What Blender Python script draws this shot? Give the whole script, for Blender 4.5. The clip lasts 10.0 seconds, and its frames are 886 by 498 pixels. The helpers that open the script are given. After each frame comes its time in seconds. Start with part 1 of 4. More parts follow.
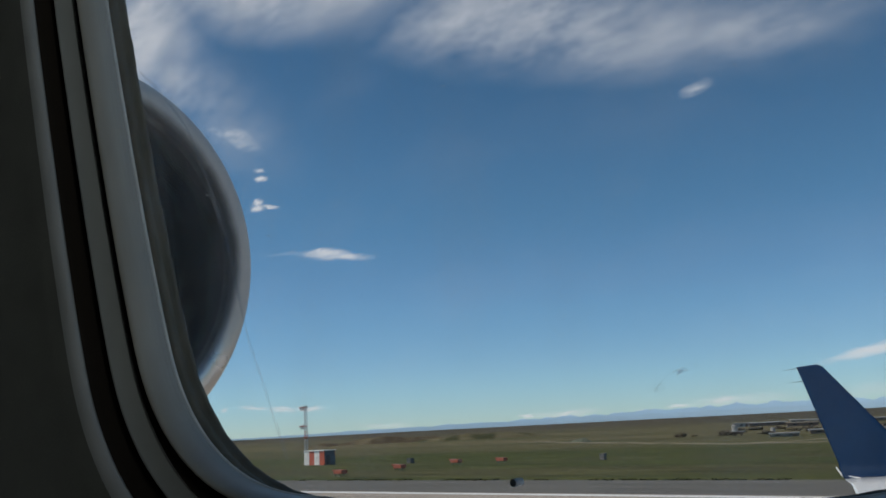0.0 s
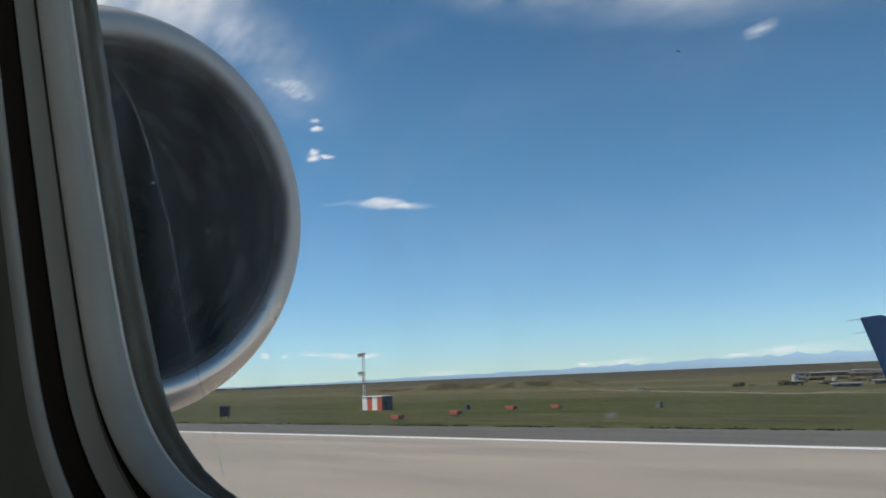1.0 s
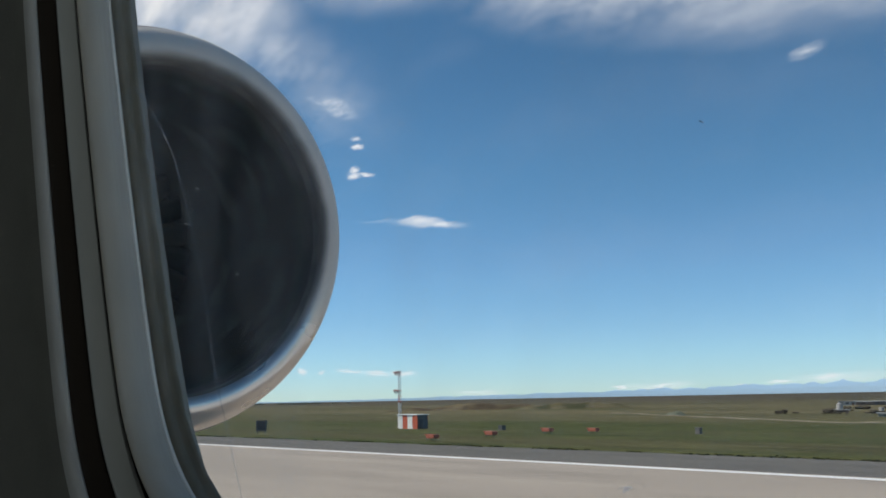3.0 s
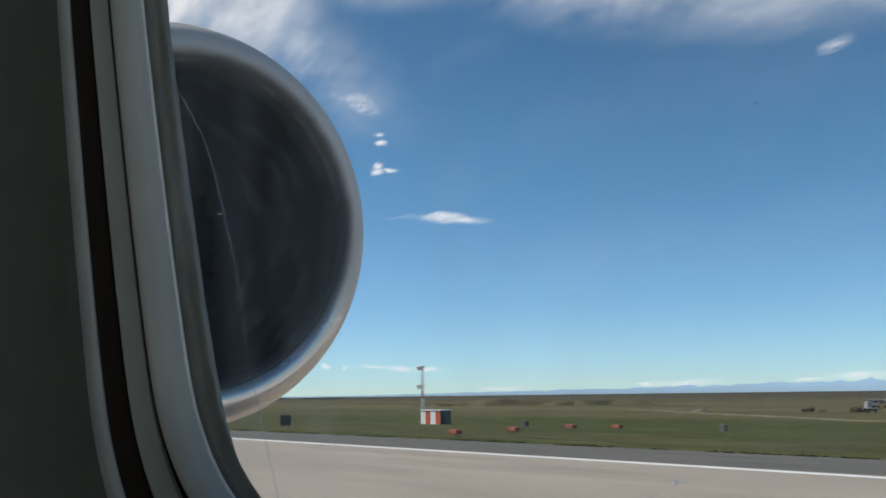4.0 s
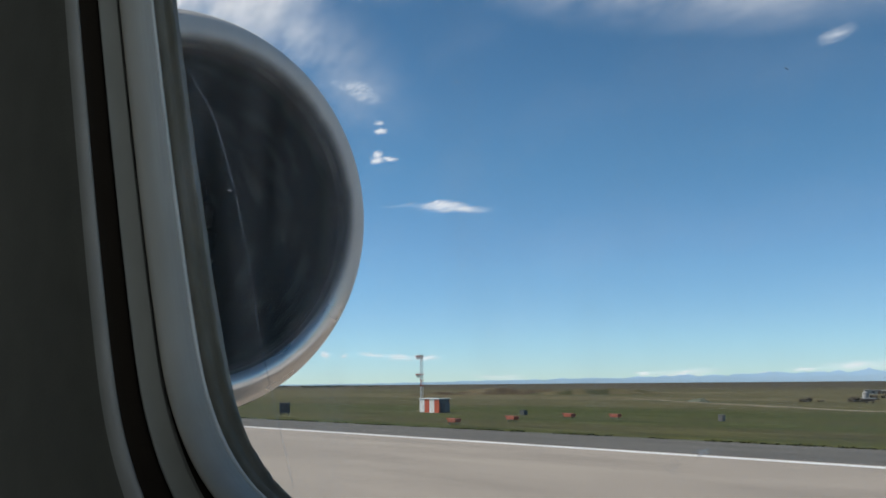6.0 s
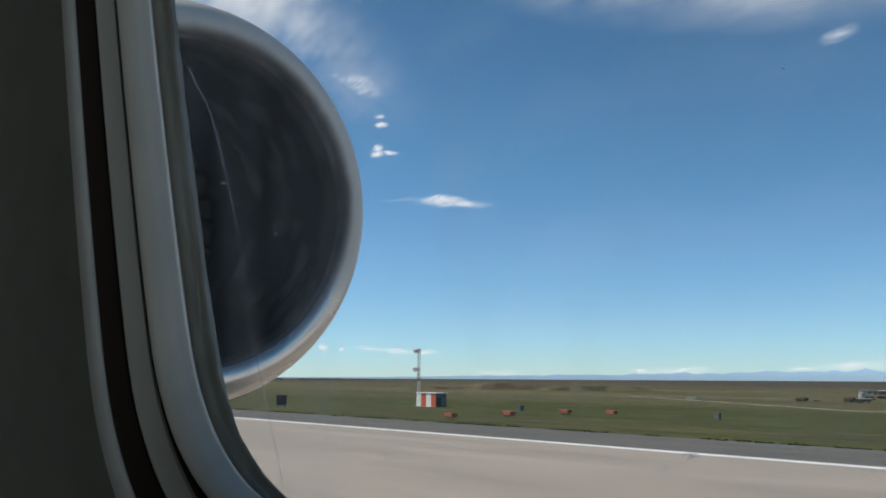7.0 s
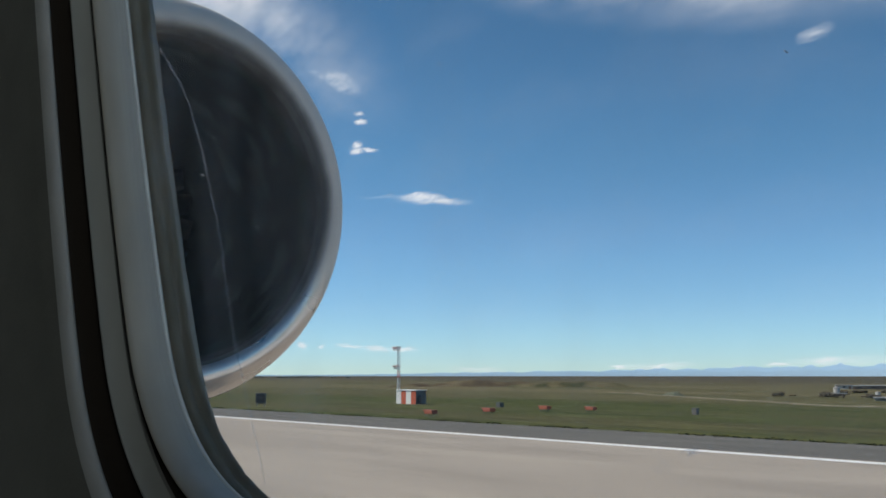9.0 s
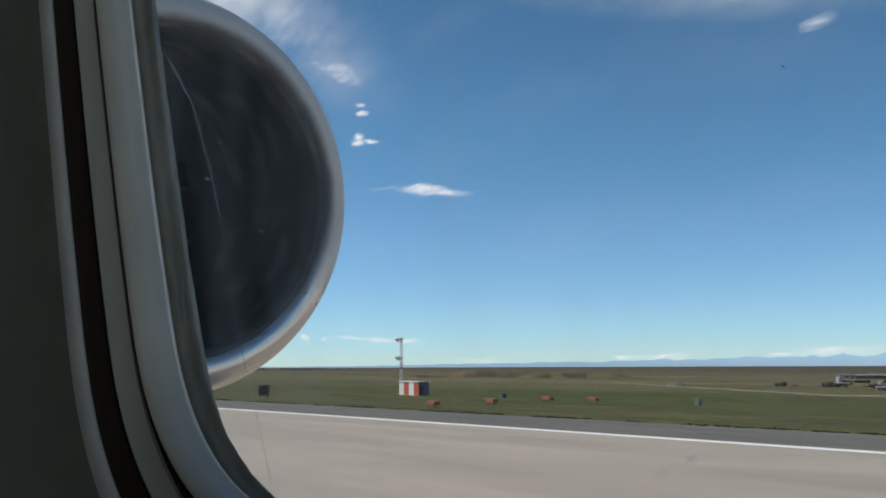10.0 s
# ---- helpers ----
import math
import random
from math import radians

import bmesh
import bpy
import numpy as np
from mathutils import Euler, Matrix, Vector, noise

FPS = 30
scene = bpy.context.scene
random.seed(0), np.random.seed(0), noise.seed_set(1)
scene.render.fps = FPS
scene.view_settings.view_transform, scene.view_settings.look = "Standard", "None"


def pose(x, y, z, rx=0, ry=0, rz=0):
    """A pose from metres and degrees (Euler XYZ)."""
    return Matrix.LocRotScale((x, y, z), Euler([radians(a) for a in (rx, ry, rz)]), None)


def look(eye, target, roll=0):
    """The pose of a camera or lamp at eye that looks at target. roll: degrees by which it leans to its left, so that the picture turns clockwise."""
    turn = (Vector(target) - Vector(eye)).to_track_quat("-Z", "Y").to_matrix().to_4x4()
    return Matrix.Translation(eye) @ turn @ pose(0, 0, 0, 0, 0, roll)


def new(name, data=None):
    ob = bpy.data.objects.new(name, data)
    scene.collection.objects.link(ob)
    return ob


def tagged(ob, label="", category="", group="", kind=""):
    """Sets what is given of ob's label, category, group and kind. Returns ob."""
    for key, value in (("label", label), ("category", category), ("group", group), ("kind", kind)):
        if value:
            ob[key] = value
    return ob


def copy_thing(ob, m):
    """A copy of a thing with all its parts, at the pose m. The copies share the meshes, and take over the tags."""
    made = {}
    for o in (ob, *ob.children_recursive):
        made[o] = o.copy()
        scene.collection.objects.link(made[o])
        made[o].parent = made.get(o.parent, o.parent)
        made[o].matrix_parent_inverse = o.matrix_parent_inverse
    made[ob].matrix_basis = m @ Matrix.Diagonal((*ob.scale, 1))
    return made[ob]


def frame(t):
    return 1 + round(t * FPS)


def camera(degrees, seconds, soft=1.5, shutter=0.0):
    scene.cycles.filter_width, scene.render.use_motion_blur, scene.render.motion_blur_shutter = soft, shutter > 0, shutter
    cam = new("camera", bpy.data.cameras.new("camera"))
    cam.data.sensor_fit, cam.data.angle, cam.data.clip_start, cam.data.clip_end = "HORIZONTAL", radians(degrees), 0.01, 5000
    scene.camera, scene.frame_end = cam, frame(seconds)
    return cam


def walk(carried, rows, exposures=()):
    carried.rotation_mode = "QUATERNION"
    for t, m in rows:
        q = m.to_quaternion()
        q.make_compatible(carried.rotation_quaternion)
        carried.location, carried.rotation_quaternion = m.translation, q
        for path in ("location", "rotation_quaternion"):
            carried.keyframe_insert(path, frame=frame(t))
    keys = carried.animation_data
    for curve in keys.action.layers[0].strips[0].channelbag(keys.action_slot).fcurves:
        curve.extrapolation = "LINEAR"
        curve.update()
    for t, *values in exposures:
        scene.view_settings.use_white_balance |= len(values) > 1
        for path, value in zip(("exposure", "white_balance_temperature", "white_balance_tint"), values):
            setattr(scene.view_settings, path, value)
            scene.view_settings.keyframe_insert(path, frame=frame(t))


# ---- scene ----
# World: x runs towards the aircraft's nose, y outboard to its left, z up from the runway.
cam = camera(56.0, 10.0, soft=1.6)

# seconds, eye, yaw (left of +y), pitch, roll
PATH = [
    (0.0, (-0.0159, -0.0179, 2.5882), 39.37, 12.16, -2.95),
    (0.2, (0.0046, -0.0146, 2.5844), 40.42, 9.95, -2.10),
    (0.4, (0.0049, 0.0014, 2.5761), 40.33, 6.78, -3.03),
    (0.5, (0.0032, 0.0043, 2.5774), 41.79, 7.54, -2.95),
    (0.7, (0.0156, 0.0008, 2.5814), 41.74, 7.93, -5.01),
    (1.0, (-0.0095, 0.0083, 2.6003), 43.39, 8.82, -2.46),
    (1.5, (-0.0069, 0.0040, 2.6012), 45.15, 8.41, -2.69),
    (2.0, (-0.0098, 0.0054, 2.6000), 44.89, 10.14, -1.99),
    (2.5, (-0.0046, 0.0096, 2.5954), 43.50, 10.04, -2.84),
    (3.0, (-0.0069, 0.0094, 2.6061), 46.00, 10.20, -1.10),
    (4.5, (-0.0125, 0.0089, 2.6051), 47.88, 9.81, -0.60),
    (5.0, (-0.0147, 0.0072, 2.6053), 47.82, 9.52, -0.01),
    (5.5, (-0.0148, 0.0072, 2.6038), 47.89, 9.23, -0.33),
    (6.0, (-0.0138, 0.0083, 2.6031), 47.60, 9.17, -0.48),
    (7.5, (-0.0141, 0.0107, 2.6038), 47.54, 8.72, 0.58),
    (8.0, (-0.0158, 0.0120, 2.6029), 47.11, 9.12, 0.28),
    (8.5, (-0.0171, 0.0125, 2.6043), 46.19, 8.72, -0.28),
    (9.0, (-0.0178, 0.0116, 2.6034), 46.11, 8.61, -0.00),
    (9.5, (-0.0180, 0.0106, 2.6036), 46.23, 8.57, 0.20),
    (10.0, (-0.0163, 0.0100, 2.6055), 46.26, 8.02, -0.22),
]


def aim(eye, yaw, pitch, roll):
    a, b = radians(yaw), radians(pitch)
    way = Vector((-math.sin(a) * math.cos(b), math.cos(a) * math.cos(b), math.sin(b)))
    return look(eye, Vector(eye) + way, roll)


EXPOSURES = [(0.0, -0.42), (0.5, -0.25), (0.8, -0.12), (1.2, 0.0), (10.0, 0.0)]
walk(cam, [(t, aim(eye, yaw, pitch, roll)) for t, eye, yaw, pitch, roll in PATH], EXPOSURES)

# ---------------------------------------------------------------- sky, clouds, sun
SUN_ELEVATION, SUN_X, SUN_Y = radians(46), -0.80, -0.60   # where the sun stands


def sky_world():
    world = bpy.data.worlds.new("sky")
    world.use_nodes = True
    scene.world = world
    nt = world.node_tree
    nt.nodes.clear()
    N, L = nt.nodes.new, nt.links.new

    def math_node(op, a, b=None, clamp=False):
        n = N("ShaderNodeMath")
        n.operation, n.use_clamp = op, clamp
        for k, v in enumerate((a, b)):
            if v is None:
                continue
            if isinstance(v, (int, float)):
                n.inputs[k].default_value = v
            else:
                L(v, n.inputs[k])
        return n.outputs[0]

    sky = N("ShaderNodeTexSky")
    sky.sky_type, sky.sun_disc = "NISHITA", False
    sky.sun_elevation, sky.sun_rotation = SUN_ELEVATION, math.atan2(SUN_X, SUN_Y)
    sky.altitude, sky.air_density, sky.dust_density, sky.ozone_density = 1600, 0.8, 0.3, 2.7

    # place on the sky: slopes across (x / y) and up (z / y)
    co = N("ShaderNodeTexCoord")
    sep = N("ShaderNodeSeparateXYZ")
    L(co.outputs["Generated"], sep.inputs[0])
    y = math_node("MAXIMUM", sep.outputs[1], 0.02)
    u, v = math_node("DIVIDE", sep.outputs[0], y), math_node("DIVIDE", sep.outputs[2], y)
    flat = N("ShaderNodeCombineXYZ")
    L(u, flat.inputs[0]), L(v, flat.inputs[1])

    def noise_node(scale, detail, rough, stretch, turn=0.0):
        m = N("ShaderNodeMapping")
        m.inputs["Scale"].default_value = (stretch[0], stretch[1], 1)
        m.inputs["Rotation"].default_value = (0, 0, turn)
        L(flat.outputs[0], m.inputs[0])
        n = N("ShaderNodeTexNoise")
        n.inputs["Scale"].default_value, n.inputs["Detail"].default_value, n.inputs["Roughness"].default_value = scale, detail, rough
        L(m.outputs[0], n.inputs["Vector"])
        return n

    fine = noise_node(30, 6, 0.65, (0.5, 1.7), 0.2)
    wide = noise_node(3.2, 7, 0.62, (0.8, 2.0), 0.5)
    wisp = noise_node(6.5, 9, 0.60, (0.7, 1.6), 0.55)
    # a shake of the coordinates, so that the outlines fray
    shake = N("ShaderNodeVectorMath")
    shake.operation = "SUBTRACT"
    L(fine.outputs["Color"], shake.inputs[0])
    shake.inputs[1].default_value = (0.5, 0.5, 0.5)
    small = N("ShaderNodeVectorMath")
    small.operation = "SCALE"
    L(shake.outputs[0], small.inputs[0])
    small.inputs["Scale"].default_value = 0.026
    moved = N("ShaderNodeVectorMath")
    moved.operation = "ADD"
    L(flat.outputs[0], moved.inputs[0]), L(small.outputs[0], moved.inputs[1])

    def puff(u0, v0, su, sv, turn, edge, strength, noisy):
        """One cloud: an ellipse round (u0, v0), turned, soft at its edge, broken up by noise."""
        m = N("ShaderNodeMapping")
        m.vector_type = "TEXTURE"
        m.inputs["Location"].default_value = (u0, v0, 0)
        m.inputs["Rotation"].default_value = (0, 0, radians(turn))
        m.inputs["Scale"].default_value = (su, sv, 1)
        L(moved.outputs[0], m.inputs[0])
        ln = N("ShaderNodeVectorMath")
        ln.operation = "LENGTH"
        L(m.outputs[0], ln.inputs[0])
        r = N("ShaderNodeMapRange")
        r.interpolation_type = "SMOOTHSTEP"
        L(ln.outputs["Value"], r.inputs[0])
        r.inputs[1].default_value, r.inputs[2].default_value = 1.0 - edge, 1.0
        r.inputs[3].default_value, r.inputs[4].default_value = strength, 0.0
        if not noisy:
            return r.outputs[0]
        t = N("ShaderNodeMapRange")
        L((fine, wide, wisp)[noisy - 1].outputs[0], t.inputs[0])
        t.inputs[1].default_value, t.inputs[2].default_value = ((0.22, 0.72), (0.20, 0.72), (0.30, 0.72))[noisy - 1]
        return math_node("MULTIPLY", r.outputs[0], t.outputs[0])

    CLOUDS = [
        # u, v, half width, half height, turn, softness, strength, noise
        (-1.284, 0.518, 0.026, 0.007, -20, 0.9, 1.2, 1),      # pair of puffs
        (-1.276, 0.500, 0.028, 0.008, -12, 0.9, 1.4, 1),
        (-1.286, 0.457, 0.022, 0.009, -10, 0.9, 1.3, 1),
        (-1.290, 0.446, 0.034, 0.012, -14, 0.9, 1.4, 1),
        (-1.250, 0.440, 0.040, 0.006, -14, 0.9, 0.8, 0),
        (-1.100, 0.318, 0.092, 0.014, -9, 0.85, 1.5, 1),      # long lens cloud
        (-1.045, 0.306, 0.095, 0.010, -12, 1.0, 1.1, 1),
        (-1.200, 0.336, 0.110, 0.005, -8, 1.0, 0.14, 0),
        (-0.382, 0.414, 0.029, 0.012, 3, 1.0, 0.8, 1),        # small bright one, high up
        (-1.462, 0.061, 0.024, 0.009, 0, 0.9, 0.75, 0),       # low row over the horizon
        (-1.395, 0.057, 0.018, 0.006, 0, 0.9, 0.6, 0),
        (-1.300, 0.057, 0.060, 0.006, -3, 0.9, 0.65, 0),
        (-1.220, 0.050, 0.060, 0.006, -3, 0.9, 0.6, 0),
        (-1.145, 0.047, 0.050, 0.008, -3, 0.9, 0.75, 0),
        (-0.215, 0.062, 0.085, 0.009, 10, 0.9, 0.8, 0),
        (-0.620, 0.012, 0.080, 0.007, 0, 0.9, 0.55, 1),       # banks behind the mountains
        (-0.380, 0.016, 0.090, 0.009, 0, 0.9, 0.6, 1),
        (-0.960, 0.010, 0.080, 0.008, 0, 0.9, 0.6, 1),
        (-0.180, 0.018, 0.100, 0.010, 0, 0.9, 0.6, 1),
        (-0.682, 0.0123, 0.024, 0.0035, 0, 0.9, 0.75, 0),
        (-0.615, 0.0129, 0.028, 0.003, 0, 0.9, 0.75, 0),
        (-0.452, 0.0152, 0.022, 0.0035, 0, 0.9, 0.75, 0),
        (-0.396, 0.0174, 0.03, 0.0045, 0, 0.9, 0.75, 0),
        (-0.501, 0.0112, 0.02, 0.002, 0, 0.9, 0.75, 0),
        (-1.450, 0.705, 0.430, 0.150, -36, 1.0, 0.33, 3),      # frayed tail
        (-1.330, 0.610, 0.230, 0.070, -34, 1.0, 0.30, 3),
        (-1.350, 0.606, 0.120, 0.034, -26, 1.0, 0.85, 1),
        (-1.420, 0.640, 0.090, 0.030, -30, 1.0, 0.45, 1),
        (-1.580, 0.800, 0.270, 0.130, -40, 1.0, 0.52, 3),
        (-1.850, 1.020, 0.520, 0.230, -22, 0.9, 1.25, 2),      # bright bank, high on the left
        (-2.300, 1.250, 0.600, 0.300, -22, 0.9, 1.4, 2),
        (-1.250, 0.900, 0.560, 0.140, -20, 0.9, 1.0, 2),
        (-0.640, 0.600, 0.560, 0.110, -22, 1.0, 0.85, 3),      # cirrus across the top
        (-0.300, 0.470, 0.220, 0.065, -10, 1.0, 0.6, 3),
        (-0.450, 0.700, 0.500, 0.130, -20, 1.0, 0.7, 3),
    ]
    cover = None
    for c in CLOUDS:
        m = puff(*c)
        cover = m if cover is None else math_node("MAXIMUM", cover, m)
    # a thin veil that goes on all round
    veil = N("ShaderNodeMapRange")
    L(wide.outputs[0], veil.inputs[0])
    veil.inputs[1].default_value, veil.inputs[2].default_value = 0.5, 0.8
    veil.inputs[3].default_value, veil.inputs[4].default_value = 0.0, 0.045
    cover = math_node("MAXIMUM", cover, veil.outputs[0], clamp=True)
    # clouds stand only over the horizon, on the side looked at
    up = math_node("GREATER_THAN", sep.outputs[2], 0.0)
    side = math_node("GREATER_THAN", sep.outputs[1], 0.06)
    cover = math_node("MULTIPLY", math_node("MULTIPLY", cover, up), side, clamp=True)

    mix = N("ShaderNodeMixRGB")
    clear_air = N("ShaderNodeMixRGB")
    clear_air.blend_type = "MULTIPLY"
    clear_air.inputs[0].default_value = 1
    L(sky.outputs[0], clear_air.inputs[1])
    tint = N("ShaderNodeValToRGB")       # hazier, paler air low down
    tint.color_ramp.interpolation = "EASE"
    stops = ((0.0, (0.735, 0.882, 0.955)), (0.06, (0.785, 0.965, 1.00)), (0.14, (0.785, 1.02, 1.04)), (0.27, (0.69, 1.015, 1.015)), (0.42, (0.61, 0.93, 0.95)))
    for k, (at, c) in enumerate(stops):
        stop = tint.color_ramp.elements[k] if k < 2 else tint.color_ramp.elements.new(at)
        stop.position, stop.color = at, (*c, 1)
    L(sep.outputs[2], tint.inputs[0])
    L(tint.outputs[0], clear_air.inputs[2])
    L(cover, mix.inputs[0]), L(clear_air.outputs[0], mix.inputs[1])
    mix.inputs[2].default_value = (CLOUD, CLOUD * 1.0, CLOUD * 1.03, 1)
    bg = N("ShaderNodeBackground")
    bg.inputs[1].default_value = SKY_STRENGTH
    L(mix.outputs[0], bg.inputs[0])
    out = N("ShaderNodeOutputWorld")
    L(bg.outputs[0], out.inputs[0])


SKY_STRENGTH, CLOUD = 0.125, 7.6
CABIN_LIGHT = 26.0
sky_world()
sun = new("sun", bpy.data.lights.new("sun", "SUN"))
sun.data.energy, sun.data.angle, sun.data.color = 4.1, radians(0.5), (1.0, 0.925, 0.81)
flat_part = math.cos(SUN_ELEVATION)
sun_way = Vector((SUN_X, SUN_Y, 0)).normalized() * flat_part + Vector((0, 0, math.sin(SUN_ELEVATION)))
sun.matrix_world = look(sun_way * 50, (0, 0, 0))
# lamps added for daylight by unseen windows across, set forward to rake the reveals
for k in range(8):
    lamp = new("daylight_across", bpy.data.lights.new("daylight_across", "AREA"))
    lamp.data.shape, lamp.data.size, lamp.data.size_y, lamp.data.energy, lamp.data.color = "RECTANGLE", 0.28, 0.38, CABIN_LIGHT, (0.95, 1.0, 0.97)
    lamp.matrix_world = look((6.4 + 0.7 * k, -2.47, 2.92), (2.9 + 0.7 * k, 0, 2.70))


# ---------------------------------------------------------------- materials
def material(name, colour, rough=0.6, metal=0.0, colour2=None, scale=8.0, stretch=(1, 1, 1), bump=0.0, bump_scale=None,
             low=0.35, high=0.65, detail=6.0, spec=0.5, coat=0.0, rough2=None):
    """A procedural surface: two colours mixed by noise in the object's own metres, with fine relief."""
    m = bpy.data.materials.new(name)
    m.use_nodes = True
    nt = m.node_tree
    N, L = nt.nodes.new, nt.links.new
    b = nt.nodes["Principled BSDF"]
    b.inputs["Base Color"].default_value = (*colour, 1)
    b.inputs["Roughness"].default_value, b.inputs["Metallic"].default_value = rough, metal
    b.inputs["Specular IOR Level"].default_value, b.inputs["Coat Weight"].default_value = spec, coat
    co = N("ShaderNodeTexCoord")
    mp = N("ShaderNodeMapping")
    mp.inputs["Scale"].default_value = stretch
    L(co.outputs["Object"], mp.inputs[0])
    n = N("ShaderNodeTexNoise")
    n.inputs["Scale"].default_value, n.inputs["Detail"].default_value = scale, detail
    L(mp.outputs[0], n.inputs["Vector"])
    if colour2:
        r = N("ShaderNodeMapRange")
        L(n.outputs[0], r.inputs[0])
        r.inputs[1].default_value, r.inputs[2].default_value = low, high
        mix = N("ShaderNodeMixRGB")
        L(r.outputs[0], mix.inputs[0])
        mix.inputs[1].default_value, mix.inputs[2].default_value = (*colour, 1), (*colour2, 1)
        L(mix.outputs[0], b.inputs["Base Color"])
        if rough2 is not None:
            rr = N("ShaderNodeMapRange")
            L(r.outputs[0], rr.inputs[0])
            rr.inputs[3].default_value, rr.inputs[4].default_value = rough, rough2
            L(rr.outputs[0], b.inputs["Roughness"])
    if bump:
        n2 = N("ShaderNodeTexNoise")
        n2.inputs["Scale"].default_value, n2.inputs["Detail"].default_value = bump_scale or scale * 6, 4
        L(mp.outputs[0], n2.inputs["Vector"])
        bp = N("ShaderNodeBump")
        bp.inputs["Strength"].default_value = bump
        bp.inputs["Distance"].default_value = 0.02 if (bump_scale or scale * 6) < 30 else 0.0005
        L(n2.outputs[0], bp.inputs["Height"])
        L(bp.outputs[0], b.inputs["Normal"])
    return m


def see_through(name, colour, cover, noise_scale=0.0, passed=0.5):
    """A thin film of dirt, a scratch or a painted reflection: partly clear, partly a light scattering layer."""
    m = bpy.data.materials.new(name)
    m.use_nodes = True
    nt = m.node_tree
    N, L = nt.nodes.new, nt.links.new
    nt.nodes.clear()
    clear, dif, trl = N("ShaderNodeBsdfTransparent"), N("ShaderNodeBsdfDiffuse"), N("ShaderNodeBsdfTranslucent")
    dif.inputs[0].default_value = trl.inputs[0].default_value = (*colour, 1)
    half, mix, out = N("ShaderNodeMixShader"), N("ShaderNodeMixShader"), N("ShaderNodeOutputMaterial")
    L(dif.outputs[0], half.inputs[1]), L(trl.outputs[0], half.inputs[2])
    half.inputs[0].default_value, mix.inputs[0].default_value = passed, cover
    if noise_scale:
        co, n, r = N("ShaderNodeTexCoord"), N("ShaderNodeTexNoise"), N("ShaderNodeMapRange")
        n.inputs["Scale"].default_value, n.inputs["Detail"].default_value = noise_scale, 5
        L(co.outputs["Object"], n.inputs["Vector"]), L(n.outputs[0], r.inputs[0])
        r.inputs[1].default_value, r.inputs[2].default_value, r.inputs[4].default_value = 0.4, 0.65, cover
        L(r.outputs[0], mix.inputs[0])
    L(clear.outputs[0], mix.inputs[1]), L(half.outputs[0], mix.inputs[2]), L(mix.outputs[0], out.inputs[0])
    return m


def pane_glass():
    """Clear acrylic with a faint gloss and a thin, streaky film of dirt."""
    m = bpy.data.materials.new("acrylic_pane")
    m.use_nodes = True
    nt = m.node_tree
    N, L = nt.nodes.new, nt.links.new
    nt.nodes.clear()
    clear, gloss, dirt = N("ShaderNodeBsdfTransparent"), N("ShaderNodeBsdfGlossy"), N("ShaderNodeBsdfTranslucent")
    clear.inputs[0].default_value = (0.985, 0.99, 0.99, 1)
    gloss.inputs["Roughness"].default_value = 0.03
    dirt.inputs[0].default_value = (0.8, 0.8, 0.8, 1)
    fr, a, b, out = N("ShaderNodeLayerWeight"), N("ShaderNodeMixShader"), N("ShaderNodeMixShader"), N("ShaderNodeOutputMaterial")
    steep, faint = N("ShaderNodeMath"), N("ShaderNodeMath")
    steep.operation, faint.operation = "POWER", "MULTIPLY_ADD"
    fr.inputs[0].default_value = 0.5
    L(fr.outputs["Facing"], steep.inputs[0])
    steep.inputs[1].default_value = 5.0
    L(steep.outputs[0], faint.inputs[0])
    faint.inputs[1].default_value, faint.inputs[2].default_value = 0.30, 0.006
    co, mp, n, r = N("ShaderNodeTexCoord"), N("ShaderNodeMapping"), N("ShaderNodeTexNoise"), N("ShaderNodeMapRange")
    mp.inputs["Scale"].default_value = (60, 60, 14)
    n.inputs["Scale"].default_value, n.inputs["Detail"].default_value = 1.0, 6
    L(co.outputs["Object"], mp.inputs[0]), L(mp.outputs[0], n.inputs["Vector"]), L(n.outputs[0], r.inputs[0])
    r.inputs[1].default_value, r.inputs[2].default_value = 0.5, 0.8
    r.inputs[3].default_value, r.inputs[4].default_value = 0.006, 0.05
    L(r.outputs[0], a.inputs[0]), L(clear.outputs[0], a.inputs[1]), L(dirt.outputs[0], a.inputs[2])
    L(faint.outputs[0], b.inputs[0]), L(a.outputs[0], b.inputs[1]), L(gloss.outputs[0], b.inputs[2])
    L(b.outputs[0], out.inputs[0])
    return m


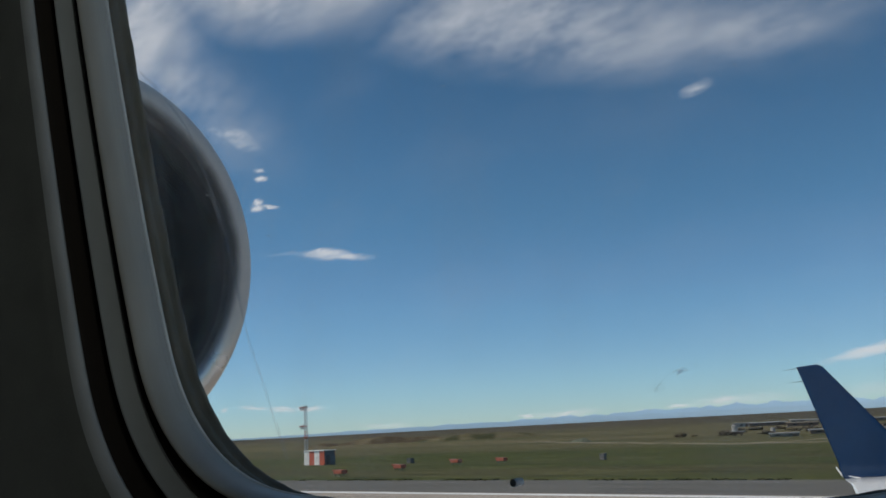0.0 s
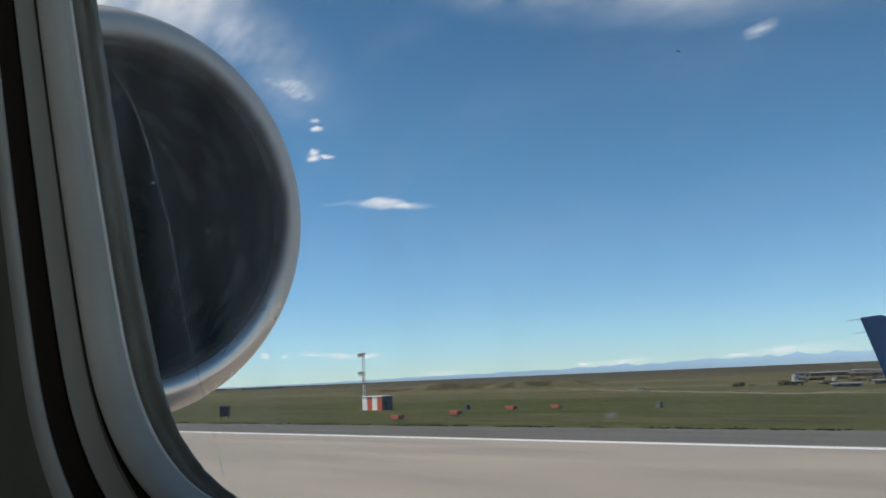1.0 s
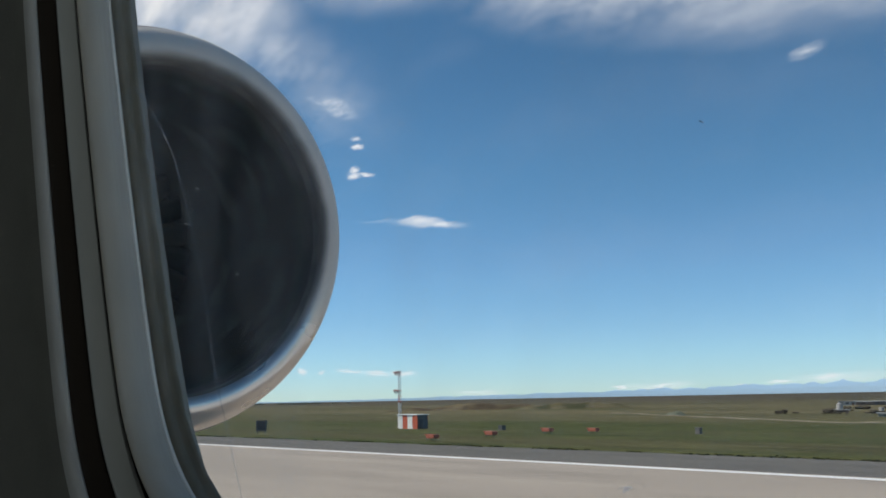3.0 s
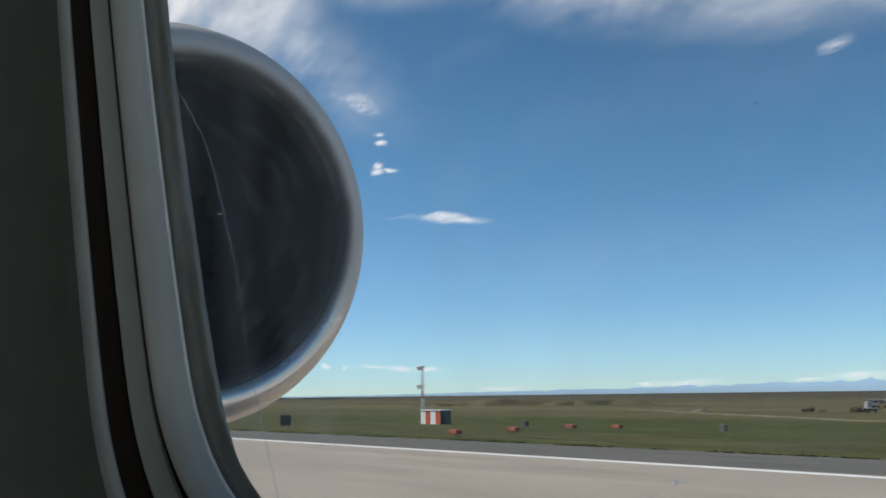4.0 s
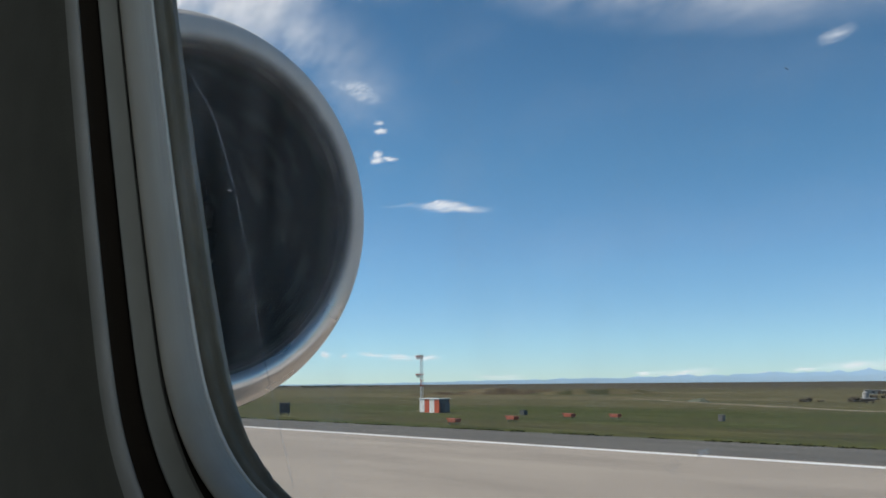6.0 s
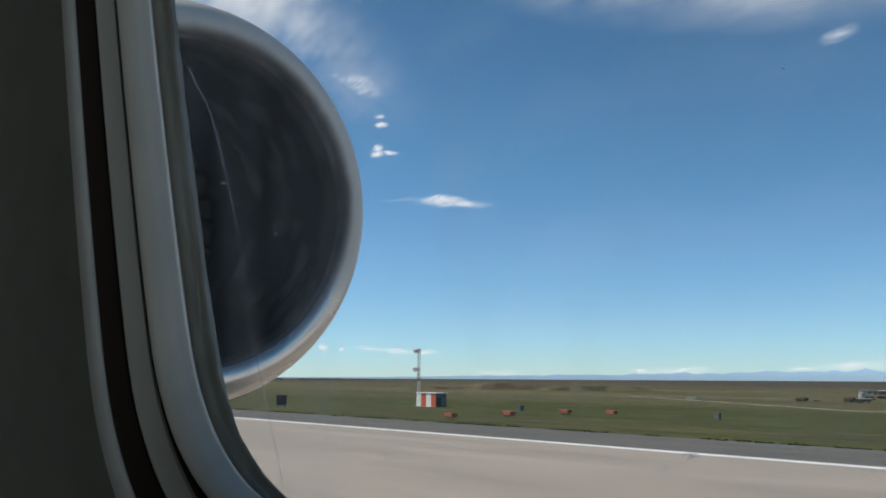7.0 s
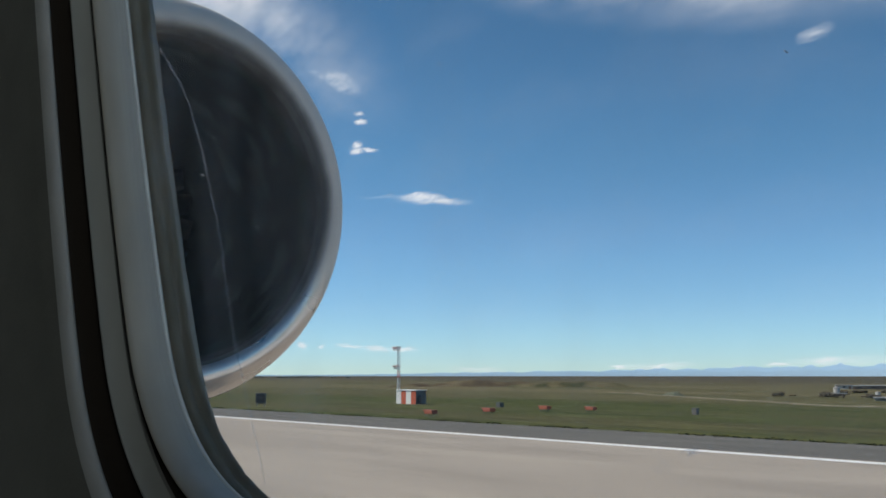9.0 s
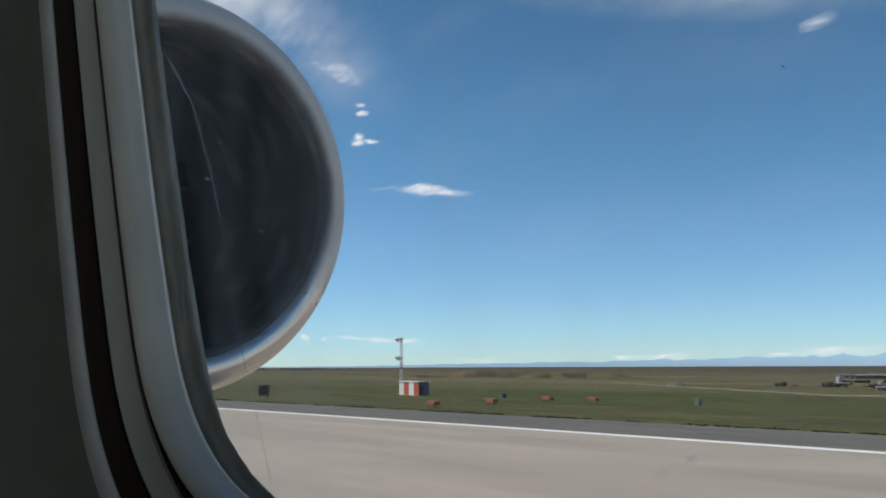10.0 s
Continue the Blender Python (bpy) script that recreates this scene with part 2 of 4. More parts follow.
def ground_material():
    """Prairie: mown green near the runway, drier and browner farther out, with patches and mowing streaks."""
    m = bpy.data.materials.new("prairie_grass")
    m.use_nodes = True
    nt = m.node_tree
    N, L = nt.nodes.new, nt.links.new
    b = nt.nodes["Principled BSDF"]
    b.inputs["Roughness"].default_value, b.inputs["Specular IOR Level"].default_value = 0.9, 0.15
    co = N("ShaderNodeTexCoord")

    def noise_at(scale, stretch, detail=6):
        mp, n = N("ShaderNodeMapping"), N("ShaderNodeTexNoise")
        mp.inputs["Scale"].default_value = stretch
        n.inputs["Scale"].default_value, n.inputs["Detail"].default_value = scale, detail
        L(co.outputs["Object"], mp.inputs[0]), L(mp.outputs[0], n.inputs["Vector"])
        return n.outputs[0]

    def ranged(v, a, z, lo=0.0, hi=1.0):
        r = N("ShaderNodeMapRange")
        L(v, r.inputs[0])
        r.inputs[1].default_value, r.inputs[2].default_value = a, z
        r.inputs[3].default_value, r.inputs[4].default_value = lo, hi
        return r.outputs[0]

    def mixed(f, a, z):
        mx = N("ShaderNodeMixRGB")
        L(f, mx.inputs[0])
        for k, c in ((1, a), (2, z)):
            if isinstance(c, tuple):
                mx.inputs[k].default_value = (*c, 1)
            else:
                L(c, mx.inputs[k])
        return mx.outputs[0]

    sep = N("ShaderNodeSeparateXYZ")
    L(co.outputs["Object"], sep.inputs[0])
    # distance out from the runway, with a wandering edge
    wander = noise_at(0.012, (0.4, 1, 1))
    add = N("ShaderNodeMath")
    add.operation = "MULTIPLY_ADD"
    L(wander, add.inputs[0])
    add.inputs[1].default_value = 90
    L(sep.outputs[1], add.inputs[2])
    dry = ranged(add.outputs[0], 175, 235)
    far = ranged(add.outputs[0], 380, 800)
    green = mixed(ranged(noise_at(0.35, (0.16, 1, 1)), 0.35, 0.68), (0.053, 0.066, 0.010), (0.084, 0.084, 0.018))
    green = mixed(ranged(noise_at(0.09, (0.07, 1, 1)), 0.45, 0.66), green, (0.104, 0.083, 0.036))
    tan = mixed(ranged(noise_at(0.02, (0.3, 1, 1)), 0.4, 0.62), (0.158, 0.126, 0.060), (0.084, 0.081, 0.028))
    brown = mixed(ranged(noise_at(0.006, (0.3, 1, 1)), 0.4, 0.6), (0.100, 0.077, 0.047), (0.072, 0.063, 0.035))
    col = mixed(far, mixed(dry, green, tan), brown)
    tuft = ranged(noise_at(2.2, (0.6, 1, 1), 4), 0.3, 0.75, 0.66, 1.28)
    mul = N("ShaderNodeMixRGB")
    mul.blend_type = "MULTIPLY"
    mul.inputs[0].default_value = 1
    clump = ranged(noise_at(0.75, (0.14, 1, 1), 8), 0.34, 0.68, 0.62, 1.36)
    both = N("ShaderNodeMath")
    both.operation = "MULTIPLY"
    L(tuft, both.inputs[0]), L(clump, both.inputs[1])
    L(col, mul.inputs[1]), L(both.outputs[0], mul.inputs[2])
    L(mul.outputs[0], b.inputs["Base Color"])
    bp = N("ShaderNodeBump")
    bp.inputs["Strength"].default_value, bp.inputs["Distance"].default_value = 0.6, 0.1
    L(noise_at(5.0, (0.7, 1, 1), 4), bp.inputs["Height"])
    L(bp.outputs[0], b.inputs["Normal"])
    return m


GRASS = ground_material()
CONCRETE = material("runway_concrete", (0.405, 0.342, 0.278), 0.85, colour2=(0.318, 0.270, 0.222), scale=0.35, stretch=(0.22, 1.0, 1), detail=9, bump=0.3, bump_scale=12, spec=0.25)
ASPHALT = material("shoulder_asphalt", (0.118, 0.108, 0.094), 0.9, colour2=(0.150, 0.138, 0.120), scale=0.8, stretch=(0.15, 1, 1), bump=0.4, bump_scale=10, spec=0.2)
LINE_PAINT = material("white_line_paint", (0.80, 0.79, 0.76), 0.7, colour2=(0.62, 0.60, 0.57), scale=1.5, stretch=(0.3, 2, 1), low=0.5, high=0.8)
DIRT = material("bare_soil", (0.082, 0.060, 0.038), 0.95, colour2=(0.150, 0.120, 0.072), scale=0.11, low=0.42, high=0.58, bump=0.5, bump_scale=2.0, spec=0.1)
SCRUB = material("scrub_soil", (0.062, 0.062, 0.030), 0.95, colour2=(0.165, 0.138, 0.078), scale=0.11, low=0.42, high=0.58, bump=0.5, bump_scale=2.0, spec=0.1)
GRAVEL = material("gravel_track", (0.36, 0.31, 0.24), 0.95, colour2=(0.28, 0.24, 0.17), scale=0.6, spec=0.1)
HAZE_BLUE = material("haze_painted_mountain", (0.20, 0.29, 0.38), 1.0, colour2=(0.23, 0.32, 0.40), scale=0.003, stretch=(1, 1, 3), spec=0.0)
haze_glow = HAZE_BLUE.node_tree.nodes["Principled BSDF"]      # far backdrop: air haze put into base colour and glow
haze_glow.inputs["Emission Color"].default_value, haze_glow.inputs["Emission Strength"].default_value = (0.345, 0.475, 0.58, 1), 0.80
LEAF = material("dark_tree_leaves", (0.105, 0.115, 0.080), 0.9, colour2=(0.14, 0.145, 0.105), scale=0.3, spec=0.1)

# one plastic in two tones: panel coloured as shaded, rim as lit
PANEL = material("shaded_panel_plastic", (0.122, 0.129, 0.118), 0.6, colour2=(0.105, 0.111, 0.102), scale=60, bump=0.15, bump_scale=900, spec=0.4)
RIM = material("lit_rim_plastic", (0.33, 0.345, 0.345), 0.45, colour2=(0.295, 0.31, 0.31), scale=60, bump=0.1, bump_scale=900, spec=0.5)
EDGE_GLINT = material("edge_glint_pale", (0.70, 0.70, 0.67), 0.4, colour2=(0.58, 0.58, 0.55), scale=90, spec=0.5)
RING_LIGHT = material("pale_grey_reveal", (0.365, 0.358, 0.322), 0.42, colour2=(0.318, 0.312, 0.280), scale=30, stretch=(3, 3, 0.6), bump=0.08, bump_scale=700, spec=0.6)
RING_GREY = material("grey_reveal", (0.275, 0.292, 0.287), 0.5, colour2=(0.242, 0.257, 0.252), scale=30, stretch=(3, 3, 0.6), bump=0.08, bump_scale=700, spec=0.5)
SEAL = material("rubber_seal", (0.100, 0.094, 0.070), 0.75, colour2=(0.140, 0.130, 0.102), scale=90, stretch=(3, 3, 0.7), bump=0.15, bump_scale=500, spec=0.3)
GAP_BLACK = material("dark_gap", (0.024, 0.0205, 0.0170), 0.9, spec=0.05)
PANE = pane_glass()
SCRATCH = see_through("scratch_scatter", (0.80, 0.84, 0.88), 0.15, passed=0.85)
STREAK = see_through("streak_scatter", (0.45, 0.47, 0.48), 0.05, noise_scale=300)
FAINT = see_through("painted_reflection_scatter", (0.80, 0.84, 0.88), 0.10, passed=0.85)
SMEAR = see_through("smear_scatter", (0.85, 0.85, 0.85), 0.42, noise_scale=260, passed=0.95)
PLUG = material("plug_acrylic", (0.42, 0.43, 0.44), 0.5, colour2=(0.34, 0.35, 0.36), scale=400)
SPECK = see_through("speck_scatter", (0.6, 0.6, 0.6), 0.5)
CABIN_DARK = material("cabin_lining", (0.42, 0.42, 0.41), 0.8, colour2=(0.36, 0.36, 0.35), scale=3)
SKIN = material("white_skin_paint", (0.78, 0.79, 0.80), 0.3, colour2=(0.72, 0.73, 0.74), scale=2.0, coat=0.3)

LIP_METAL = material("polished_lip_aluminium", (0.72, 0.675, 0.63), 0.27, 0.85, colour2=(0.66, 0.61, 0.56), scale=2.5, stretch=(3, 1, 1), rough2=0.34, detail=3)
COWL_PAINT = material("cowl_paint", (0.46, 0.43, 0.39), 0.35, colour2=(0.40, 0.37, 0.33), scale=4, coat=0.2)
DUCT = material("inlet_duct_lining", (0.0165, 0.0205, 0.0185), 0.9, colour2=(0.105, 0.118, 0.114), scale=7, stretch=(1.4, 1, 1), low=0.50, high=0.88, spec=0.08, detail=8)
# mid grey ring: the lip's fading shade put into the colour
LIP_SHADE = material("lip_shade_grey", (0.19, 0.18, 0.17), 0.6, colour2=(0.10, 0.095, 0.09), scale=9)


def depth_shaded_duct():
    """The duct's dark lining: shade's fade from grey lip to black depth painted in, with blotches of dust."""
    nt = DUCT.node_tree
    N, L = nt.nodes.new, nt.links.new
    b = nt.nodes["Principled BSDF"]
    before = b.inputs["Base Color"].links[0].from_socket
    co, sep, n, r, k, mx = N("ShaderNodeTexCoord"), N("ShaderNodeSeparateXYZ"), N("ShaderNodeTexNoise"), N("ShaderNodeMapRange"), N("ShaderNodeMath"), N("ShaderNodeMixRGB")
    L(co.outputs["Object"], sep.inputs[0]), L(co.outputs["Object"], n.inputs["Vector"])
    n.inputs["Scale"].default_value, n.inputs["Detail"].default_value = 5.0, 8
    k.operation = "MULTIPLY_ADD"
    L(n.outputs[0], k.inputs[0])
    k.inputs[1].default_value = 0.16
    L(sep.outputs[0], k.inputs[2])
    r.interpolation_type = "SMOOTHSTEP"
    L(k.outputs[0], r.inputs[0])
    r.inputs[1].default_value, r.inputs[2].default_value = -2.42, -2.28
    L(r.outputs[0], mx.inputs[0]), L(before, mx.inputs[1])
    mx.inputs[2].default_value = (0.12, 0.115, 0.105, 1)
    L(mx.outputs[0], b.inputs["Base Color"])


depth_shaded_duct()


def shaded_grimy_lip():
    """Grime on the lip with shade painted in: dark along its inner edge, dull over its upper half, thin and patchy
    below.
    """
    nt = LIP_METAL.node_tree
    N, L = nt.nodes.new, nt.links.new
    b = nt.nodes["Principled BSDF"]
    before = b.inputs["Base Color"].links[0].from_socket
    gloss = b.inputs["Roughness"].links[0].from_socket
    co, off, flat, ln, n, sep = (N("ShaderNodeTexCoord"), N("ShaderNodeVectorMath"), N("ShaderNodeVectorMath"), N("ShaderNodeVectorMath"), N("ShaderNodeTexNoise"), N("ShaderNodeSeparateXYZ"))
    L(co.outputs["Object"], off.inputs[0]), L(co.outputs["Object"], n.inputs["Vector"])
    off.operation, flat.operation, ln.operation = "SUBTRACT", "MULTIPLY", "LENGTH"
    off.inputs[1].default_value, flat.inputs[1].default_value = (0, 1.17, 3.16), (0, 1, 1)
    L(off.outputs[0], flat.inputs[0]), L(flat.outputs[0], ln.inputs[0]), L(flat.outputs[0], sep.inputs[0])
    n.inputs["Scale"].default_value, n.inputs["Detail"].default_value = 7.0, 4

    def shaken(v, amount):
        k = N("ShaderNodeMath")
        k.operation = "MULTIPLY_ADD"
        L(n.outputs[0], k.inputs[0]), L(v, k.inputs[2])
        k.inputs[1].default_value = amount
        return k.outputs[0]

    def ranged(v, a, z, lo, hi):
        r = N("ShaderNodeMapRange")
        r.interpolation_type = "SMOOTHSTEP"
        L(v, r.inputs[0])
        r.inputs[1].default_value, r.inputs[2].default_value, r.inputs[3].default_value, r.inputs[4].default_value = a, z, lo, hi
        return r.outputs[0]

    def mixed(f, a, z):
        m = N("ShaderNodeMixRGB")
        L(f, m.inputs[0])
        for k, c in ((1, a), (2, z)):
            if isinstance(c, tuple):
                m.inputs[k].default_value = (*c, 1)
            else:
                L(c, m.inputs[k])
        return m.outputs[0]

    # grime by height, which also paints out the sky's reflection above
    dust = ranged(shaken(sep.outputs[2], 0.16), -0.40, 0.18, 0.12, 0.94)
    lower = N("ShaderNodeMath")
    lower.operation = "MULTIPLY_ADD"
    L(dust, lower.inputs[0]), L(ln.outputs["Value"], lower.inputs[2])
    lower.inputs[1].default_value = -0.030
    # fade to dark at the inner edge, shade put into the colour
    inner_shade = ranged(shaken(lower.outputs[0], 0.030), 0.497, 0.534, 1.0, 0.0)
    colour = mixed(inner_shade, mixed(dust, before, (0.60, 0.54, 0.48)), (0.115, 0.108, 0.10))
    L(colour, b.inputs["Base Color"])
    top = N("ShaderNodeMath")
    top.operation = "MAXIMUM"
    L(dust, top.inputs[0]), L(inner_shade, top.inputs[1])
    L(ranged(top.outputs[0], 0.0, 1.0, 0.85, 0.0), b.inputs["Metallic"])
    rough = N("ShaderNodeMath")
    rough.operation = "MAXIMUM"
    L(gloss, rough.inputs[0]), L(ranged(top.outputs[0], 0.1, 0.9, 0.15, 0.65), rough.inputs[1])
    L(rough.outputs[0], b.inputs["Roughness"])


shaded_grimy_lip()
# fan near black: the duct's deep shade is put into the colour
FAN_SHADE = material("fan_shade_black", (0.0070, 0.0070, 0.0066), 0.95, 0.0, colour2=(0.0085, 0.0085, 0.0080), scale=12, spec=0.0)
WING_WHITE = material("wing_white_paint", (0.80, 0.80, 0.80), 0.35, colour2=(0.74, 0.74, 0.74), scale=3, coat=0.2)
WINGLET_BLUE = material("winglet_blue_paint", (0.001, 0.020, 0.064), 0.6, colour2=(0.002, 0.025, 0.078), scale=5, coat=0.0, spec=0.12)
WICK = material("static_wick_rod", (0.06, 0.06, 0.06), 0.6)

SHED_WHITE = material("shed_white_paint", (0.80, 0.79, 0.76), 0.6, colour2=(0.70, 0.68, 0.64), scale=3)
SHED_RED = material("shed_orange_red_paint", (0.50, 0.095, 0.040), 0.6, colour2=(0.42, 0.085, 0.04), scale=3)
SHED_GREY = material("grey_cabinet_and_end_shade", (0.125, 0.112, 0.105), 0.6, colour2=(0.165, 0.15, 0.14), scale=3)
MAST_WHITE = material("mast_white_paint", (0.72, 0.71, 0.70), 0.5)
MAST_RED = material("mast_red_paint", (0.45, 0.09, 0.06), 0.5)
ANTENNA_DARK = material("antenna_grey", (0.16, 0.16, 0.17), 0.5, 0.2)
PAPI_ORANGE = material("signal_orange_paint", (0.38, 0.10, 0.055), 0.6, colour2=(0.33, 0.085, 0.045), scale=8)
SIGN_DARK = material("sign_back_metal", (0.07, 0.075, 0.07), 0.6, colour2=(0.10, 0.10, 0.095), scale=6)
ROOF_GREY = material("pale_roof", (0.36, 0.345, 0.325), 0.6, colour2=(0.26, 0.245, 0.23), scale=0.3)
WALL_PALE = material("pale_wall", (0.30, 0.275, 0.24), 0.7, colour2=(0.22, 0.20, 0.175), scale=0.4)
WALL_BROWN = material("brown_wall", (0.22, 0.15, 0.11), 0.8, colour2=(0.17, 0.12, 0.09), scale=0.4)
WALL_WHITE = material("white_wall", (0.46, 0.44, 0.41), 0.7, colour2=(0.36, 0.34, 0.32), scale=0.4)
ROOF_WHITE = material("white_roof", (0.58, 0.56, 0.54), 0.6, colour2=(0.44, 0.42, 0.40), scale=0.25)
ROOF_TAN = material("tan_roof", (0.48, 0.38, 0.28), 0.7, colour2=(0.38, 0.30, 0.22), scale=0.25)
BRUSH = material("dry_brush", (0.050, 0.043, 0.032), 0.95, colour2=(0.095, 0.080, 0.058), scale=0.6, spec=0.1)
WINDOW_DARK = material("dark_window_glass", (0.03, 0.035, 0.045), 0.15)


# ---------------------------------------------------------------- mesh helpers
def part(name, bm, mat, parent=None, label="", smooth=False):
    """Link a bmesh as one mesh object, under a thing or a part."""
    if bm.faces:
        bmesh.ops.recalc_face_normals(bm, faces=bm.faces)
    me = bpy.data.meshes.new(name)
    bm.to_mesh(me)
    bm.free()
    if smooth:
        me.polygons.foreach_set("use_smooth", [True] * len(me.polygons))
    me.materials.append(mat)
    ob = new(name, me)
    if parent is not None:
        ob.parent = parent
    if label:
        tagged(ob, label)
    return ob


def thing(name, label, category, group="", kind="", at=None):
    ob = new(name)
    if at is not None:
        ob.matrix_world = at
    return tagged(ob, label, category, group, kind)


def box(bm, lo, hi, bevel=0.0):
    """An axis-aligned box with softened edges, added to bm."""
    v = [bm.verts.new((x, y, z)) for x in (lo[0], hi[0]) for y in (lo[1], hi[1]) for z in (lo[2], hi[2])]
    fs = [bm.faces.new([v[k] for k in q]) for q in ((0, 1, 3, 2), (4, 6, 7, 5), (0, 4, 5, 1), (2, 3, 7, 6), (0, 2, 6, 4), (1, 5, 7, 3))]
    if bevel:
        edges = list({e for f in fs for e in f.edges})
        bmesh.ops.bevel(bm, geom=edges, offset=bevel, segments=2, affect="EDGES", profile=0.6)
    return bm


def rod(bm, a, b, r, r2=None, n=8):
    """A round bar from a to b."""
    a, b = Vector(a), Vector(b)
    q = (b - a).to_track_quat("Z", "Y").to_matrix()
    rings = []
    for p, rr in ((a, r), (b, r if r2 is None else r2)):
        rings.append([bm.verts.new(p + q @ Vector((rr * math.cos(k * math.tau / n), rr * math.sin(k * math.tau / n), 0))) for k in range(n)])
    for k in range(n):
        bm.faces.new((rings[0][k], rings[0][(k + 1) % n], rings[1][(k + 1) % n], rings[1][k]))
    bm.faces.new(rings[0]), bm.faces.new(rings[1][::-1])
    return bm


def loft(bm, rings, close=True, cap=False):
    """Skin through rings of points, each ring closed."""
    vs = [[bm.verts.new(p) for p in ring] for ring in rings]
    n = len(vs[0])
    for a, b in zip(vs, vs[1:]):
        for k in range(n if close else n - 1):
            bm.faces.new((a[k], a[(k + 1) % n], b[(k + 1) % n], b[k]))
    if cap:
        bm.faces.new(vs[0]), bm.faces.new(vs[-1][::-1])
    return bm


# ---------------------------------------------------------------- ground, runway, distance
EDGE = 34.0            # where the paving ends


def fall(y):
    """Height of the field: level beside the paving, lower farther out."""
    return 0.0 if y < 50 else max(-2.5, -0.05 * (y - 50))


def field_height(x, y):
    z = -0.03 + fall(y)
    d = math.hypot(x, y)
    if y > EDGE:
        k = min(1.0, (y - EDGE) / 40)
        z += k * 0.22 * noise.noise((x * 0.03, y * 0.05, 0)) + k * 0.10 * noise.noise((x * 0.15, y * 0.2, 3))
    return z - 0.0002 * max(0, d - 800) * 0.3


bm = bmesh.new()
radii = [0.0] + [6 * (4700 / 6) ** (k / 150) for k in range(151)]
turns = [math.tau * k / 320 for k in range(320)]
prev = None
for r in radii[1:]:
    ring = [bm.verts.new((r * math.cos(a), r * math.sin(a), field_height(r * math.cos(a), r * math.sin(a)))) for a in turns]
    if prev is None:
        bm.faces.new(ring)
    else:
        for k in range(320):
            bm.faces.new((prev[k], prev[(k + 1) % 320], ring[(k + 1) % 320], ring[k]))
    prev = ring
tagged(part("ground", bm, GRASS, smooth=True), "wide mown prairie grass turning dry and brown farther out", "ground", kind="structure")


def strip(name, y0, y1, z0, z1, mat, label, category, x0=-2600, x1=1200, ragged=0.0):
    """A long paved strip with a rough outer edge."""
    b = bmesh.new()
    steps = [x0 + (x1 - x0) * k / 400 for k in range(401)] if ragged else [x0, x1]
    if ragged:
        steps = sorted(set(steps) | {-150 + k * 0.7 for k in range(240)})
    rows = []
    for x in steps:
        e = y1 + (ragged * (noise.noise((x * 0.5, 2, 0)) + 0.6 * noise.noise((x * 0.08, 5, 0))) if ragged else 0)
        rows.append([(x, y0, z0), (x, y0, z1), (x, e, z1), (x, e, z0)])
    loft(b, rows, cap=True)
    return tagged(part(name, b, mat), label, category, kind="structure")


LINE_Y = 26.75
strip("runway", -LINE_Y - 1, LINE_Y + 0.9, -0.3, 0.0, CONCRETE, "pale worn concrete runway with faint dark streaks", "runway")
strip("runway_shoulder", LINE_Y + 0.904, EDGE, -0.3, -0.004, ASPHALT, "grey asphalt shoulder beside the concrete runway", "shoulder", ragged=0.12)
strip("runway_edge_line", LINE_Y + 0.05, LINE_Y + 0.60, -0.002, 0.005, LINE_PAINT, "continuous white painted line along the runway edge", "line")

for ya, yb in ((11.4, 13.2), (14.4, 16.2)):
    b = bmesh.new()
    box(b, (-3.0, ya, 0.001), (19.8, yb, 0.005))
    tagged(part("touchdown_stripe", b, LINE_PAINT), "broad white painted touchdown stripe on the runway concrete", "marking", "touchdown stripes", "structure")
b = bmesh.new()
box(b, (-191, 9.6, 0.001), (-145, 18.7, 0.005))
tagged(part("aiming_block", b, LINE_PAINT), "wide white painted aiming block on the runway concrete", "marking", kind="structure")

# distant ridges: degrees to the left of +y, height
SKYLINE = ((-41, 50), (10, 58), (20, 72), (26, 64), (33.6, 44), (44.6, 24), (52, 9), (60, 3.5), (111, 2))
for k, (dist, peak, seed) in enumerate(((4500, 0.80, 1.0), (4350, 0.42, 8.0))):
    b = bmesh.new()
    rows = []
    for j in range(1801):
        i = j / 3
        az = radians(-40 + 150 * j / 1800)          # to the left of +y
        deg = math.degrees(az)
        for (a0, h0), (a1, h1) in zip(SKYLINE, SKYLINE[1:]):
            if a0 <= deg <= a1:
                z = h0 + (h1 - h0) * (deg - a0) / (a1 - a0)
        z = peak * z * (0.78 + 0.34 * abs(noise.noise((i * 0.085, seed, 0))) + 0.30 * noise.noise((i * 0.19, seed, 1)) + 0.18 * noise.noise((i * 0.45, seed, 2)) + 0.10 * noise.noise((i * 1.1, seed, 3)) + 0.05 * noise.noise((i * 2.7, seed, 4)))
        x, y = -dist * math.sin(az), dist * math.cos(az)
        rows.append([(x, y, -30), (x, y, max(1.0, z)), (x * 1.03, y * 1.03, max(1.0, z * 0.9)), (x * 1.03, y * 1.03, -30)])
    loft(b, rows, cap=True)
    tagged(part("mountain_range" if k == 0 else "foothills", b, HAZE_BLUE), "far mountain ridge on the horizon, painted haze blue", "mountains", kind="structure")


# ---------------------------------------------------------------- cabin wall and window
CORNER_X, CORNER_Z, LEAN, TILT = -0.19352, 2.59199, 0.63, -0.0375     # middle of the aft lower corner; turn of the outline; slope of the wall


